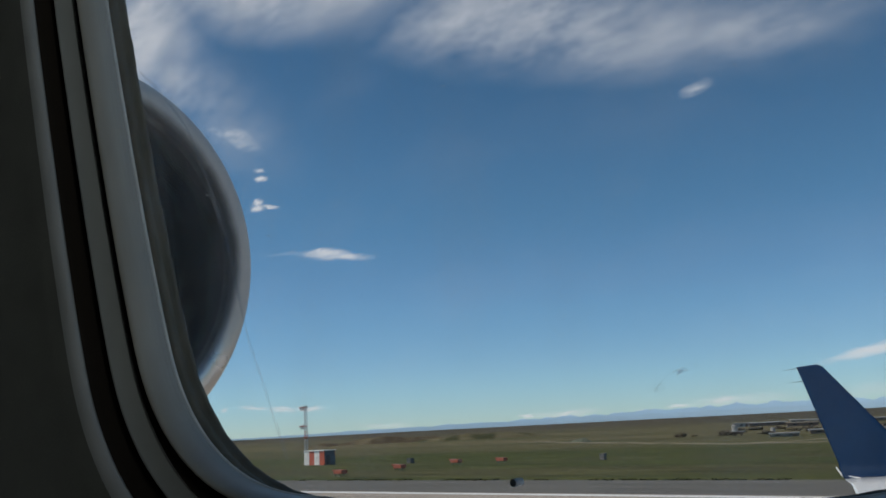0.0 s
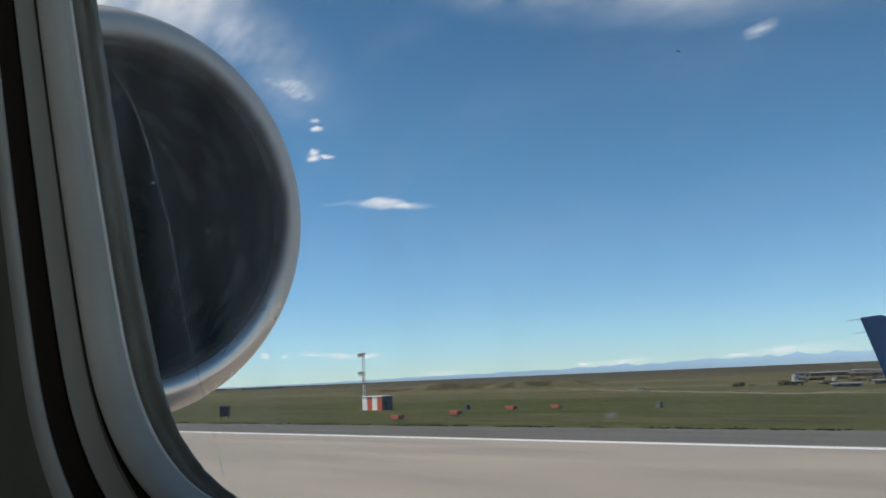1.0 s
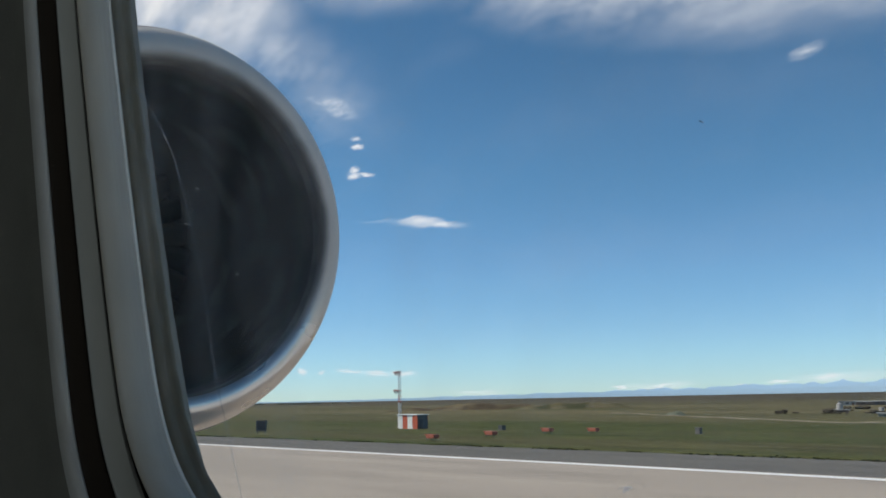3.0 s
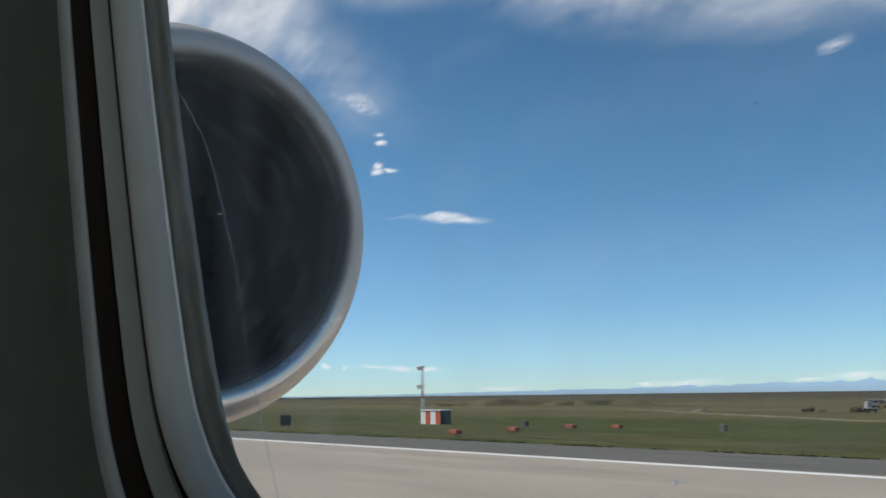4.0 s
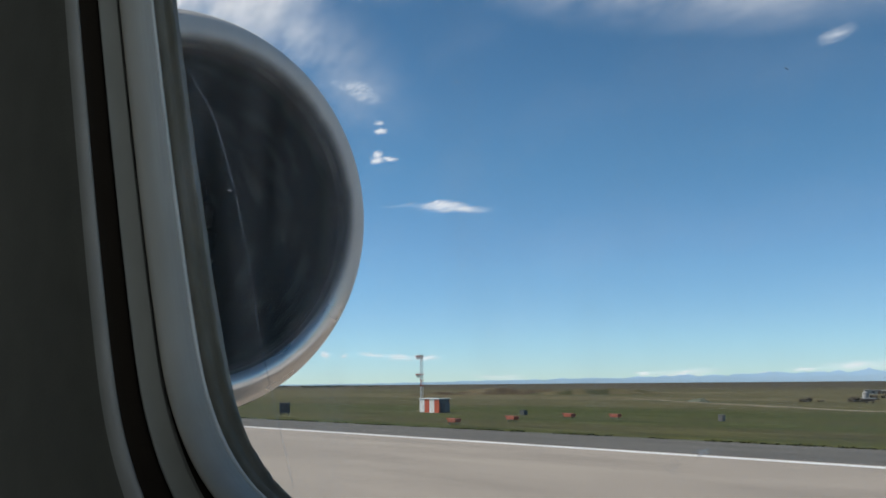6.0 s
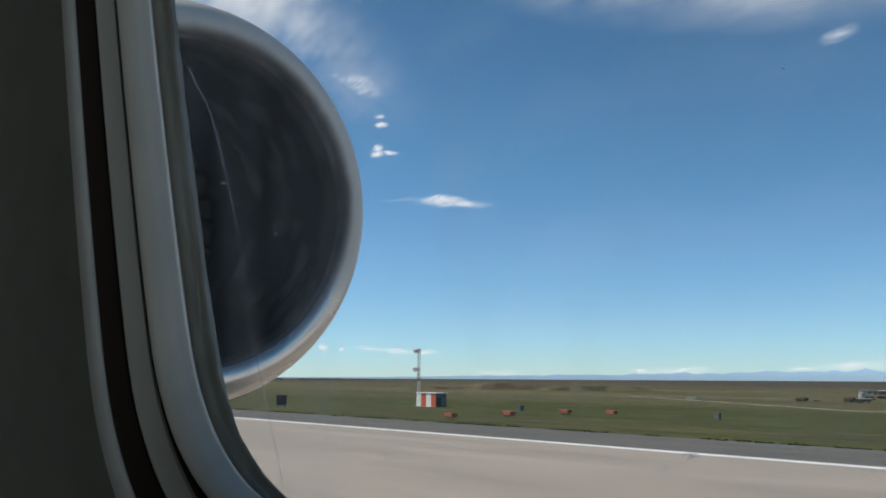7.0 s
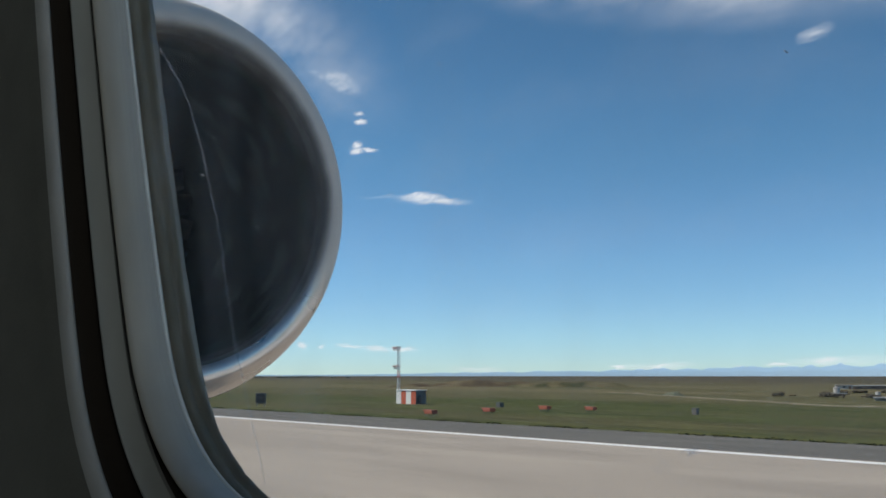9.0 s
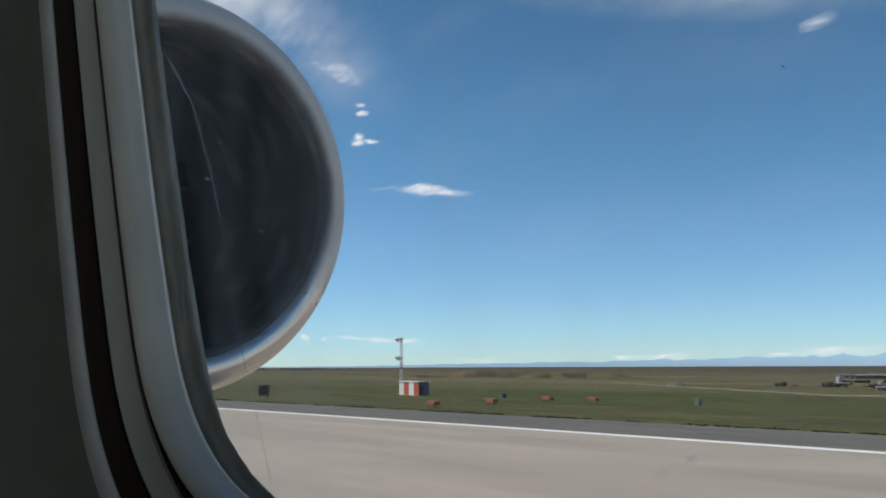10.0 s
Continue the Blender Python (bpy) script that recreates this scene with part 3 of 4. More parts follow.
def window_base():
    """Points of the window outline and their outward normals, by radius of curvature: long sides, tight lower corners, flat sill."""
    turns = [radians(90) * k / 720 for k in range(721)]
    radius = []
    for a in turns:
        side = 74.6 * math.exp(-(a / radians(7.767)) ** 2)
        sill = 0.815 * math.exp(-((radians(90) - a) / radians(3.813)) ** 2)
        radius.append(0.0525 + sill + (side if a > radians(13.9) else 0.30))
    xs, zs = [0.0], [0.0]
    for k in range(720):
        d, r, a = turns[1] - turns[0], (radius[k] + radius[k + 1]) / 2, (turns[k] + turns[k + 1]) / 2
        xs.append(xs[-1] + r * math.sin(a) * d)
        zs.append(zs[-1] - r * math.cos(a) * d)
    ox, oz = xs[360], zs[360]
    quarter = [(x - ox, z - oz, -math.cos(a), -math.sin(a)) for x, z, a in zip(xs, zs, turns)]
    mx, mz = quarter[-1][0], quarter[0][1]
    low = quarter + [(2 * mx - x, z, -nx, nz) for x, z, nx, nz in quarter[-2::-1]]
    loop = low + [(x, 2 * mz - z, nx, -nz) for x, z, nx, nz in low[-2:0:-1]]
    c, d = math.cos(radians(LEAN)), math.sin(radians(LEAN))
    return [(CORNER_X + x * c - z * d, CORNER_Z + x * d + z * c, nx * c - nz * d, nx * d + nz * c) for x, z, nx, nz in loop]


BASE = window_base()
RUN = [0.0]
for p, q in zip(BASE, BASE[1:] + BASE[:1]):
    RUN.append(RUN[-1] + math.hypot(q[0] - p[0], q[1] - p[1]))
WX, WZ = sum(p[0] for p in (BASE[0], BASE[1440])) / 2, BASE[0][1]      # the window's middle


def outline(s, n=160, flare=0.0, sill=0.0):
    """Points (x, z) of the rounded window outline, grown outward by s, at even steps; flare: how much more towards the nose; sill: how much less below."""
    out, k = [], 0
    for i in range(n):
        d = RUN[-1] * i / n
        while RUN[k + 1] < d:
            k += 1
        f = (d - RUN[k]) / max(1e-9, RUN[k + 1] - RUN[k])
        x, z, nx, nz = (a + (b - a) * f for a, b in zip(BASE[k], BASE[(k + 1) % len(BASE)]))
        g = s + flare * max(0.0, nx) ** 0.7 - sill * max(0.0, -nz) ** 6
        out.append((x + g * nx, z + g * nz))
    return out


def wall_y(y, z):
    """The cabin wall leans a little."""
    return y + TILT * (z - 2.6)


def sweep(profile, n=320, ragged=0.0, flare=0.0, sill=0.0):
    """A ring round the window with the given section of (outward, y)."""
    b = bmesh.new()
    rings = []
    for s, y in profile:
        ring = []
        for k, (x, z) in enumerate(outline(s, n, flare, sill)):
            w = ragged * (noise.noise((k * 0.31, s * 300, y * 200)) + 0.6 * noise.noise((k * 0.83, s * 500, y * 90)))
            d = Vector((x - WX, z - WZ)).normalized()
            ring.append((x + d.x * w, wall_y(y, z), z + d.y * w))
        rings.append(ring)
    return loft(b, rings)


def rounded(s0, y0, s1, y1, bulge, n=9):
    """A section from (s0, y0) to (s1, y1) that swells towards the window's middle."""
    out = []
    for k in range(n + 1):
        f = k / n
        h = bulge * math.sin(math.pi * f) ** 0.8
        out.append((s0 + (s1 - s0) * f - h * 0.8, y0 + (y1 - y0) * f - h * 0.6))
    return out


window = thing("window_1", "oval cabin window with stepped grey plastic reveal and rubber seal", "window", kind="structure")
part("rubber_seal", sweep([(0.070, 0.1230), (0.012, 0.1170), (0.0040, 0.1112), (0.0022, 0.1104), (0.0020, 0.1098), (0.0023, 0.1090), (0.0031, 0.1083), (0.0030, 0.1076), (0.0022, 0.1069), (0.0024, 0.1052), (0.0048, 0.1046)], 640, 0.0005, 0.0025), SEAL, window, "dark worn rubber seal", True)
part("inner_reveal", sweep([(0.0048, 0.1050), (0.0026, 0.1046), (0.0021, 0.1040), (0.0021, 0.1036)] + [(0.00205, 0.1030), (0.00200, 0.1010), (0.00200, 0.0994), (0.00212, 0.0982), (0.00240, 0.0970), (0.00285, 0.0958)] + [(0.0034, 0.0948), (0.0037, 0.0947), (0.0042, 0.0950), (0.0045, 0.1020)], flare=0.0050, sill=0.0009), RING_LIGHT, window, "pale grey inner reveal", True)
# added pale strip: paints the daylight caught on the reveal's edge
part("edge_glint", sweep([(0.00225 + 0.00045 * math.cos(a), 0.1036 + 0.00045 * math.sin(a)) for a in (radians(36 * k) for k in range(11))], flare=0.0050, sill=0.0009), EDGE_GLINT, window, "thin pale strip painting the lit edge of the inner reveal", True)
# gap and groove backings are black: their shade is put into the colour
part("gap_backing", sweep([(0.0044, 0.1052), (0.0060, 0.1052), (0.0100, 0.1040), (0.0104, 0.0975)], flare=0.0040), GAP_BLACK, window, "black backing painting shade into the gap between reveals")
part("outer_reveal", sweep([(0.0104, 0.0980), (0.0098, 0.0969), (0.00946, 0.0965)] + rounded(0.0095, 0.0963, 0.0109, 0.0922, 0.0002) + [(0.0110, 0.0920), (0.0115, 0.0919), (0.0120, 0.0924), (0.0122, 0.1000)]), RING_GREY, window, "grey outer reveal", True)
part("groove_backing", sweep([(0.0118, 0.1000), (0.0172, 0.1000), (0.0172, 0.0882)]), GAP_BLACK, window, "black backing painting the groove's shade")

# the wall panel with its rolled rim round the window
PX0, PX1, PZ0, PZ1 = -1.6, 1.3, 2.42, 3.19


def to_rectangle(lo_x, hi_x, lo_z, hi_z):
    """A rectangle's points that lie outward of the window outline's."""
    out = []
    for x, z in outline(0.09):
        c, d = x - WX, z - WZ
        sx = ((hi_x if c > 0 else lo_x) - WX) / c if abs(c) > 1e-9 else 1e9
        sz = ((hi_z if d > 0 else lo_z) - WZ) / d if abs(d) > 1e-9 else 1e9
        out.append((WX + min(sx, sz) * c, WZ + min(sx, sz) * d))
    return out


b = bmesh.new()
rings = [[(x, wall_y(y, z), z) for x, z in outline(s)] for s, y in ((0.0235, 0.0838), (0.0300, 0.0830), (0.0500, 0.0822), (0.0900, 0.0815))]
rings.append([(x, 0.0800, z) for x, z in to_rectangle(PX0, PX1, PZ0, PZ1)])
loft(b, rings)
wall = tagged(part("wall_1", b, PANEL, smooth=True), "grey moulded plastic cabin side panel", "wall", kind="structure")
part("window_rim", sweep([(0.0172, 0.0884), (0.0160, 0.0881)] + [(0.01574 + 0.0042 * (1 - math.cos(radians(a))), 0.0876 - 0.0026 * math.sin(radians(a))) for a in range(0, 73, 6)]), RIM, wall, "rolled rim round the window, in a painted lit tone", True)
part("rim_shoulder", sweep([(0.01574 + 0.0042 * (1 - math.cos(radians(72))), 0.0876 - 0.0026 * math.sin(radians(72))), (0.0196, 0.08484), (0.0208, 0.08442), (0.0222, 0.08405), (0.0235, 0.0838)]), PANEL, wall, "shoulder of the rim in the panel's shaded tone", True)


# panes
def pane(name, y, thick, grow, label):
    bb = bmesh.new()
    ring = outline(grow, 160, 0.0060 if grow < 0.01 else 0.0)
    loft(bb, [[(x, wall_y(y, z), z) for x, z in ring], [(x, wall_y(y + thick, z), z) for x, z in ring]], cap=True)
    ob = part(name, bb, PANE, window, label)
    ob.visible_shadow = False
    return ob


inner = pane("inner_pane", 0.1000, 0.0012, 0.0022, "clear acrylic inner pane, specked and smeared")
outer = pane("outer_pane", 0.1235, 0.0030, 0.0690, "clear outer pane")


def ribbon(points, y, width, taper=True):
    """A narrow flat band along points (x, z) on the pane."""
    bb = bmesh.new()
    pts = [Vector((x, 0, z)) for x, z in points]
    fine = []
    for i in range(len(pts) - 1):
        p0, p1, p2, p3 = pts[max(0, i - 1)], pts[i], pts[i + 1], pts[min(len(pts) - 1, i + 2)]
        for k in range(6):
            t = k / 6
            fine.append(0.5 * ((2 * p1) + (p2 - p0) * t + (2 * p0 - 5 * p1 + 4 * p2 - p3) * t * t + (3 * p1 - p0 - 3 * p2 + p3) * t ** 3))
    fine.append(pts[-1])
    rows = []
    for i, p in enumerate(fine):
        d = (fine[min(i + 1, len(fine) - 1)] - fine[max(i - 1, 0)]).normalized()
        side = Vector((-d.z, 0, d.x))
        w = width * (0.8 + 0.5 * noise.noise((i * 0.4, 7, 0)))
        if taper:
            w *= 0.25 + 0.75 * min(1, 4 * i / len(fine), 4 * (len(fine) - 1 - i) / len(fine))
        rows.append((bb.verts.new((p.x + side.x * w, y, p.z + side.z * w)), bb.verts.new((p.x - side.x * w, y, p.z - side.z * w))))
    for a, c in zip(rows, rows[1:]):
        bb.faces.new((a[0], a[1], c[1], c[0]))
    return bb


SCRATCH_LINE = [(-0.2204, 2.6919), (-0.2181, 2.6896), (-0.2118, 2.6843), (-0.2046, 2.6769), (-0.1969, 2.6683), (-0.1909, 2.6584), (-0.1864, 2.6500), (-0.1833, 2.6434), (-0.1797, 2.6357),
                (-0.1772, 2.6291), (-0.1751, 2.6226), (-0.1731, 2.6164), (-0.1708, 2.6103), (-0.1688, 2.6062), (-0.1667, 2.6021), (-0.1645, 2.5976), (-0.1619, 2.5921), (-0.1595, 2.5874), (-0.1577, 2.5832)]
REFLECTION_LINE = [(-0.2189, 2.6911), (-0.2115, 2.6703), (-0.2057, 2.6527), (-0.2007, 2.6349), (-0.1964, 2.6183), (-0.1935, 2.6116)]
# pale ribbon that paints a reflection along the pane's edge
part("pane_reflection_line", ribbon(REFLECTION_LINE, 0.0997, 0.00042), FAINT, window, "faint pale line painting a reflection near the pane's edge").visible_shadow = False
part("scratch", ribbon(SCRATCH_LINE, 0.0996, 0.00052, False), SCRATCH, window, "long pale curved scratch").visible_shadow = False
for k in range(3):
    part("streak", ribbon([(-0.1171 - 0.006 * k, 2.6270 - 0.001 * k), (-0.1178 - 0.006 * k, 2.6235 - 0.001 * k), (-0.1190 - 0.006 * k, 2.6175 - 0.001 * k)], 0.0994, 0.0004), STREAK, window, "faint dirt streak").visible_shadow = False
    part("smear", ribbon([(-0.0740 + 0.0006 * k, 2.5926 - 0.0003 * k), (-0.0712 + 0.0004 * k, 2.5934 - 0.0003 * k), (-0.0690, 2.5945), (-0.0655 - 0.0003 * k, 2.5952 + 0.0003 * k)], 0.0996 - 0.0001 * k, 0.00050), SMEAR, window, "pale smear").visible_shadow = False
for x, z, r in ((-0.1871, 2.6479, 0.00020), (-0.1822, 2.6555, 0.00013), (-0.1632, 2.6330, 0.00011), (-0.1099, 2.6526, 0.00007), (-0.0546, 2.6386, 0.00008)):
    b = bmesh.new()
    rod(b, (x, 0.0990, z), (x, 0.0999, z), r, r * 0.7, 8)
    part("speck", b, SPECK, window, "pale dust speck").visible_shadow = False
b = bmesh.new()
rod(b, (-0.1152, 0.1212, 2.5771), (-0.1152, 0.1238, 2.5771), 0.0008, None, 20)
plug = part("breather_plug", b, PLUG, window, "short pale plug of the breather hole")
b = bmesh.new()
rod(b, (-0.1152, 0.1210, 2.5771), (-0.1152, 0.1213, 2.5771), 0.00068, None, 20)
part("breather_hole", b, SIGN_DARK, plug, "small dark breather hole")

# the fuselage tube round the cabin, open only where the wall panel and window are
FR, FY, FZ = 1.36, -1.195, 2.80
ACROSS = [6.4 + 0.7 * k for k in range(8)]        # windows across the cabin


def tube(r, name, mat, label, category, hole):
    """The fuselage as a shell, open at the near window and at the row of windows across the cabin."""
    bb = bmesh.new()
    lo, hi = math.asin((hole[2] - FZ) / r), math.asin((hole[3] - FZ) / r)
    far_lo, far_hi = math.pi - 0.26, math.pi + 0.06
    xs = {-9, 12, hole[0], hole[1]}
    for x in ACROSS:
        xs |= {x - 0.15, x + 0.15}
    xs = sorted(xs)
    angs = [radians(k) for k in range(0, 360, 6)]
    marks = [lo, hi, far_lo, far_hi]
    angs = sorted([a for a in angs if all(abs(math.remainder(a - m, math.tau)) > 0.03 for m in marks) and not lo < math.remainder(a, math.tau) < hi and not far_lo < a < far_hi] + [lo % math.tau, hi, far_lo, far_hi])
    n = len(angs)
    grid = [[bb.verts.new((x, FY + r * math.cos(a), FZ + r * math.sin(a))) for a in angs] for x in xs]
    for i in range(len(xs) - 1):
        for k in range(n):
            if hole[0] <= xs[i] < hole[1] - 1e-6 and abs(angs[k] - lo % math.tau) < 1e-6:
                continue
            if angs[k] == far_lo and any(abs(xs[i] - (x - 0.15)) < 1e-6 for x in ACROSS):
                continue
            bb.faces.new((grid[i][k], grid[i][(k + 1) % n], grid[i + 1][(k + 1) % n], grid[i + 1][k]))
    bb.faces.new(grid[0]), bb.faces.new(grid[-1][::-1])
    return tagged(part(name, bb, mat, smooth=True), label, category, kind="structure")


tube(FR, "fuselage", SKIN, "white painted aircraft fuselage skin", "fuselage", (-0.56, 0.37, 2.44, 3.255))
tube(FR - 0.05, "cabin_lining", CABIN_DARK, "dim grey cabin lining round the seats", "ceiling", (-0.58, 0.39, 2.42, 3.27))
b = bmesh.new()
box(b, (-8.9, FY - 0.74, 1.70), (11.9, FY + 0.74, 1.74))
tagged(part("floor", b, CABIN_DARK), "dim grey cabin floor", "floor", kind="structure")
# plate that carries the panes in the fuselage skin
b = bmesh.new()
rings = [[(x, wall_y(0.1225, z), z) for x, z in outline(0.068)], [(x, wall_y(0.1290, z), z) for x, z in outline(0.0700)]]
far_ring = to_rectangle(WX - 0.455, WX + 0.455, 2.446, 3.246)
rings += [[(x, 0.1270, z) for x, z in far_ring], [(x, -0.060, z) for x, z in far_ring]]
loft(b, rings)
tagged(part("window_plate", b, SKIN), "white painted skin plate round the window", "trim", kind="structure")


# ---------------------------------------------------------------- rear engine
EX, EY, EZ = -2.33, 1.17, 3.16


def revolve(profile, n=128):
    """A surface turned about the engine's axis from (aft, radius) pairs."""
    bb = bmesh.new()
    return loft(bb, [[(EX - a, EY + r * math.cos(math.tau * k / n), EZ + r * math.sin(math.tau * k / n)) for k in range(n)] for a, r in profile])


engine = thing("jet_engine", "rear-mounted jet engine with bare metal inlet lip and dark duct", "engine")
lip = [(0.020, 0.5055), (0.014, 0.510), (0.009, 0.514), (0.004, 0.521), (0.0, 0.537), (0.004, 0.556), (0.014, 0.577), (0.032, 0.598), (0.050, 0.6105), (0.066, 0.619)]
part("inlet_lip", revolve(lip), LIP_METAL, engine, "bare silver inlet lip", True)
part("lip_seam", revolve([(0.0655, 0.6186), (0.0672, 0.6146), (0.0835, 0.6195), (0.0855, 0.6262)]), GAP_BLACK, engine, "dark seam between lip and cowl")
part("lip_shade_ring", revolve([(0.0195, 0.506), (0.030, 0.5030), (0.049, 0.5008)]), LIP_SHADE, engine, "grey ring painting the lip's fading shade into the duct", True)
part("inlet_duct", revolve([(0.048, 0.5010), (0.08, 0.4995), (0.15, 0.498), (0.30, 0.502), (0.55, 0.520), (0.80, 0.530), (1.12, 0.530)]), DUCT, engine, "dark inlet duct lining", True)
part("cowl", revolve([(0.0848, 0.6252), (0.087, 0.6272), (0.105, 0.6315), (0.16, 0.6445), (0.30, 0.668), (0.50, 0.698), (0.80, 0.732), (1.2, 0.750), (1.8, 0.740), (2.4, 0.68), (2.9, 0.58), (3.1, 0.54), (3.1, 0.50), (1.2, 0.56)]), COWL_PAINT, engine, "pale painted engine cowl", True)
part("fan_backing", revolve([(1.12, 0.530), (1.16, 0.30), (1.16, 0.02)]), FAN_SHADE, engine, "black disc painting the depth behind the fan")
part("spinner", revolve([(0.78, 0.004), (0.80, 0.03), (0.86, 0.08), (0.94, 0.125), (1.04, 0.155), (1.14, 0.165)], 48), FAN_SHADE, engine, "conical spinner blacked out by painted shade", True)
blade0 = None
for k in range(28):
    if blade0 is None:
        b = bmesh.new()
        rings = []
        for i in range(9):
            r = 0.15 + 0.372 * i / 8
            tw = radians(28 + 34 * i / 8)
            ch, th = 0.10 + 0.05 * math.sin(math.pi * i / 8), 0.006
            ring = []
            for c, t in ((-0.5, 0), (-0.2, 0.7), (0.2, 0.7), (0.5, 0), (0.2, -0.3), (-0.2, -0.3)):
                ax, tg = c * ch * math.cos(tw) - t * th * math.sin(tw), c * ch * math.sin(tw) + t * th * math.cos(tw)
                ring.append((-ax, tg, r))
            rings.append(ring)
        loft(b, rings, cap=True)
        blade0 = part("fan_blade", b, FAN_SHADE, engine, smooth=True)
        ob = blade0
    else:
        ob = new("fan_blade", blade0.data)
        ob.parent = engine
    ob.matrix_basis = Matrix.Translation((EX - 1.03, EY, EZ)) @ Matrix.Rotation(math.tau * k / 28, 4, "X")
b = bmesh.new()
loft(b, [[(EX - 0.9 - 1.6 * f, y, EZ - 0.12 + dz) for f, dz in ((0, 0), (0.15, 0.07), (0.6, 0.09), (1, 0.0), (0.6, -0.09), (0.15, -0.07))] for y in (0.0, 0.60)], cap=True)
part("pylon", b, WING_WHITE, engine, "white engine pylon")
# the inlet droops and toes in a little
engine.matrix_world = Matrix.Translation((EX + 0.0302, EY - 0.0266, EZ - 0.0380)) @ Matrix.Rotation(radians(4.96), 4, "Y") @ Matrix.Rotation(radians(-0.63), 4, "Z") @ Matrix.Translation((-EX, -EY, -EZ))

# ---------------------------------------------------------------- wing with winglet
wing = thing("airplane_wing", "white swept wing ending in a dark blue winglet", "wing")


def aerofoil(le, te, thick, up=Vector((0, 0, 1)), n=10):
    """Closed section between leading and trailing edge."""
    le, te = Vector(le), Vector(te)
    ring = []
    for k in range(n + 1):
        f = (1 - math.cos(math.pi * k / n)) / 2
        h = thick * 2.6 * (math.sqrt(f) * 0.6 - 0.25 * f - 0.35 * f * f)
        ring.append(le.lerp(te, f) + up * h)
    for k in range(n - 1, 0, -1):
        f = (1 - math.cos(math.pi * k / n)) / 2
        h = thick * 1.4 * (math.sqrt(f) * 0.6 - 0.25 * f - 0.35 * f * f)
        ring.append(le.lerp(te, f) - up * h)
    return ring


b = bmesh.new()
loft(b, [aerofoil((3.6, -0.6, 1.62), (-0.4, -0.6, 1.62), 0.28), aerofoil((0.9, 5.2, 1.66), (-1.25, 5.2, 1.66), 0.15),
         aerofoil((-1.25, 9.05, 1.83), (-2.42, 9.05, 1.85), 0.075), aerofoil((-1.55, 9.35, 1.86), (-2.56, 9.35, 1.88), 0.07)], cap=True)
part("wing_panel", b, WING_WHITE, wing, "white upper wing surface", True)
b = bmesh.new()
out_ = Vector((0, 1, 0))
loft(b, [aerofoil((-1.55, 9.352, 1.86), (-2.56, 9.352, 1.88), 0.06, Vector((0, -0.4, 0.9))), aerofoil((-1.72, 9.46, 1.90), (-2.62, 9.46, 1.93), 0.05, Vector((0, -1, 0.2))),
         aerofoil((-1.86, 9.50, 2.00), (-2.64, 9.50, 2.03), 0.045, -out_), aerofoil((-2.69, 9.62, 3.04), (-2.96, 9.62, 3.04), 0.02, -out_),
         aerofoil((-2.75, 9.622, 3.07), (-2.97, 9.622, 3.055), 0.008, -out_)], cap=True)
winglet = part("winglet", b, WINGLET_BLUE, wing, "dark blue swept winglet", True)
b = bmesh.new()
rod(b, (-2.40, 9.34, 1.885), (-2.60, 9.44, 1.905), 0.012, 0.010), rod(b, (-2.60, 9.44, 1.905), (-2.665, 9.49, 1.99), 0.010, 0.006)
part("root_edge", b, WING_WHITE, winglet, "white trailing edge at the winglet's root")
for z, x in ((3.04, -2.96), (2.90, -2.915)):
    b = bmesh.new()
    rod(b, (x + 0.01, 9.61, z), (x - 0.16, 9.61, z - 0.012), 0.0035, 0.0015, 6)
    part("static_wick", b, WICK, winglet, "thin dark static wick")


# ---------------------------------------------------------------- things in the field
def ground_at(x, y):
    return field_height(x, y)


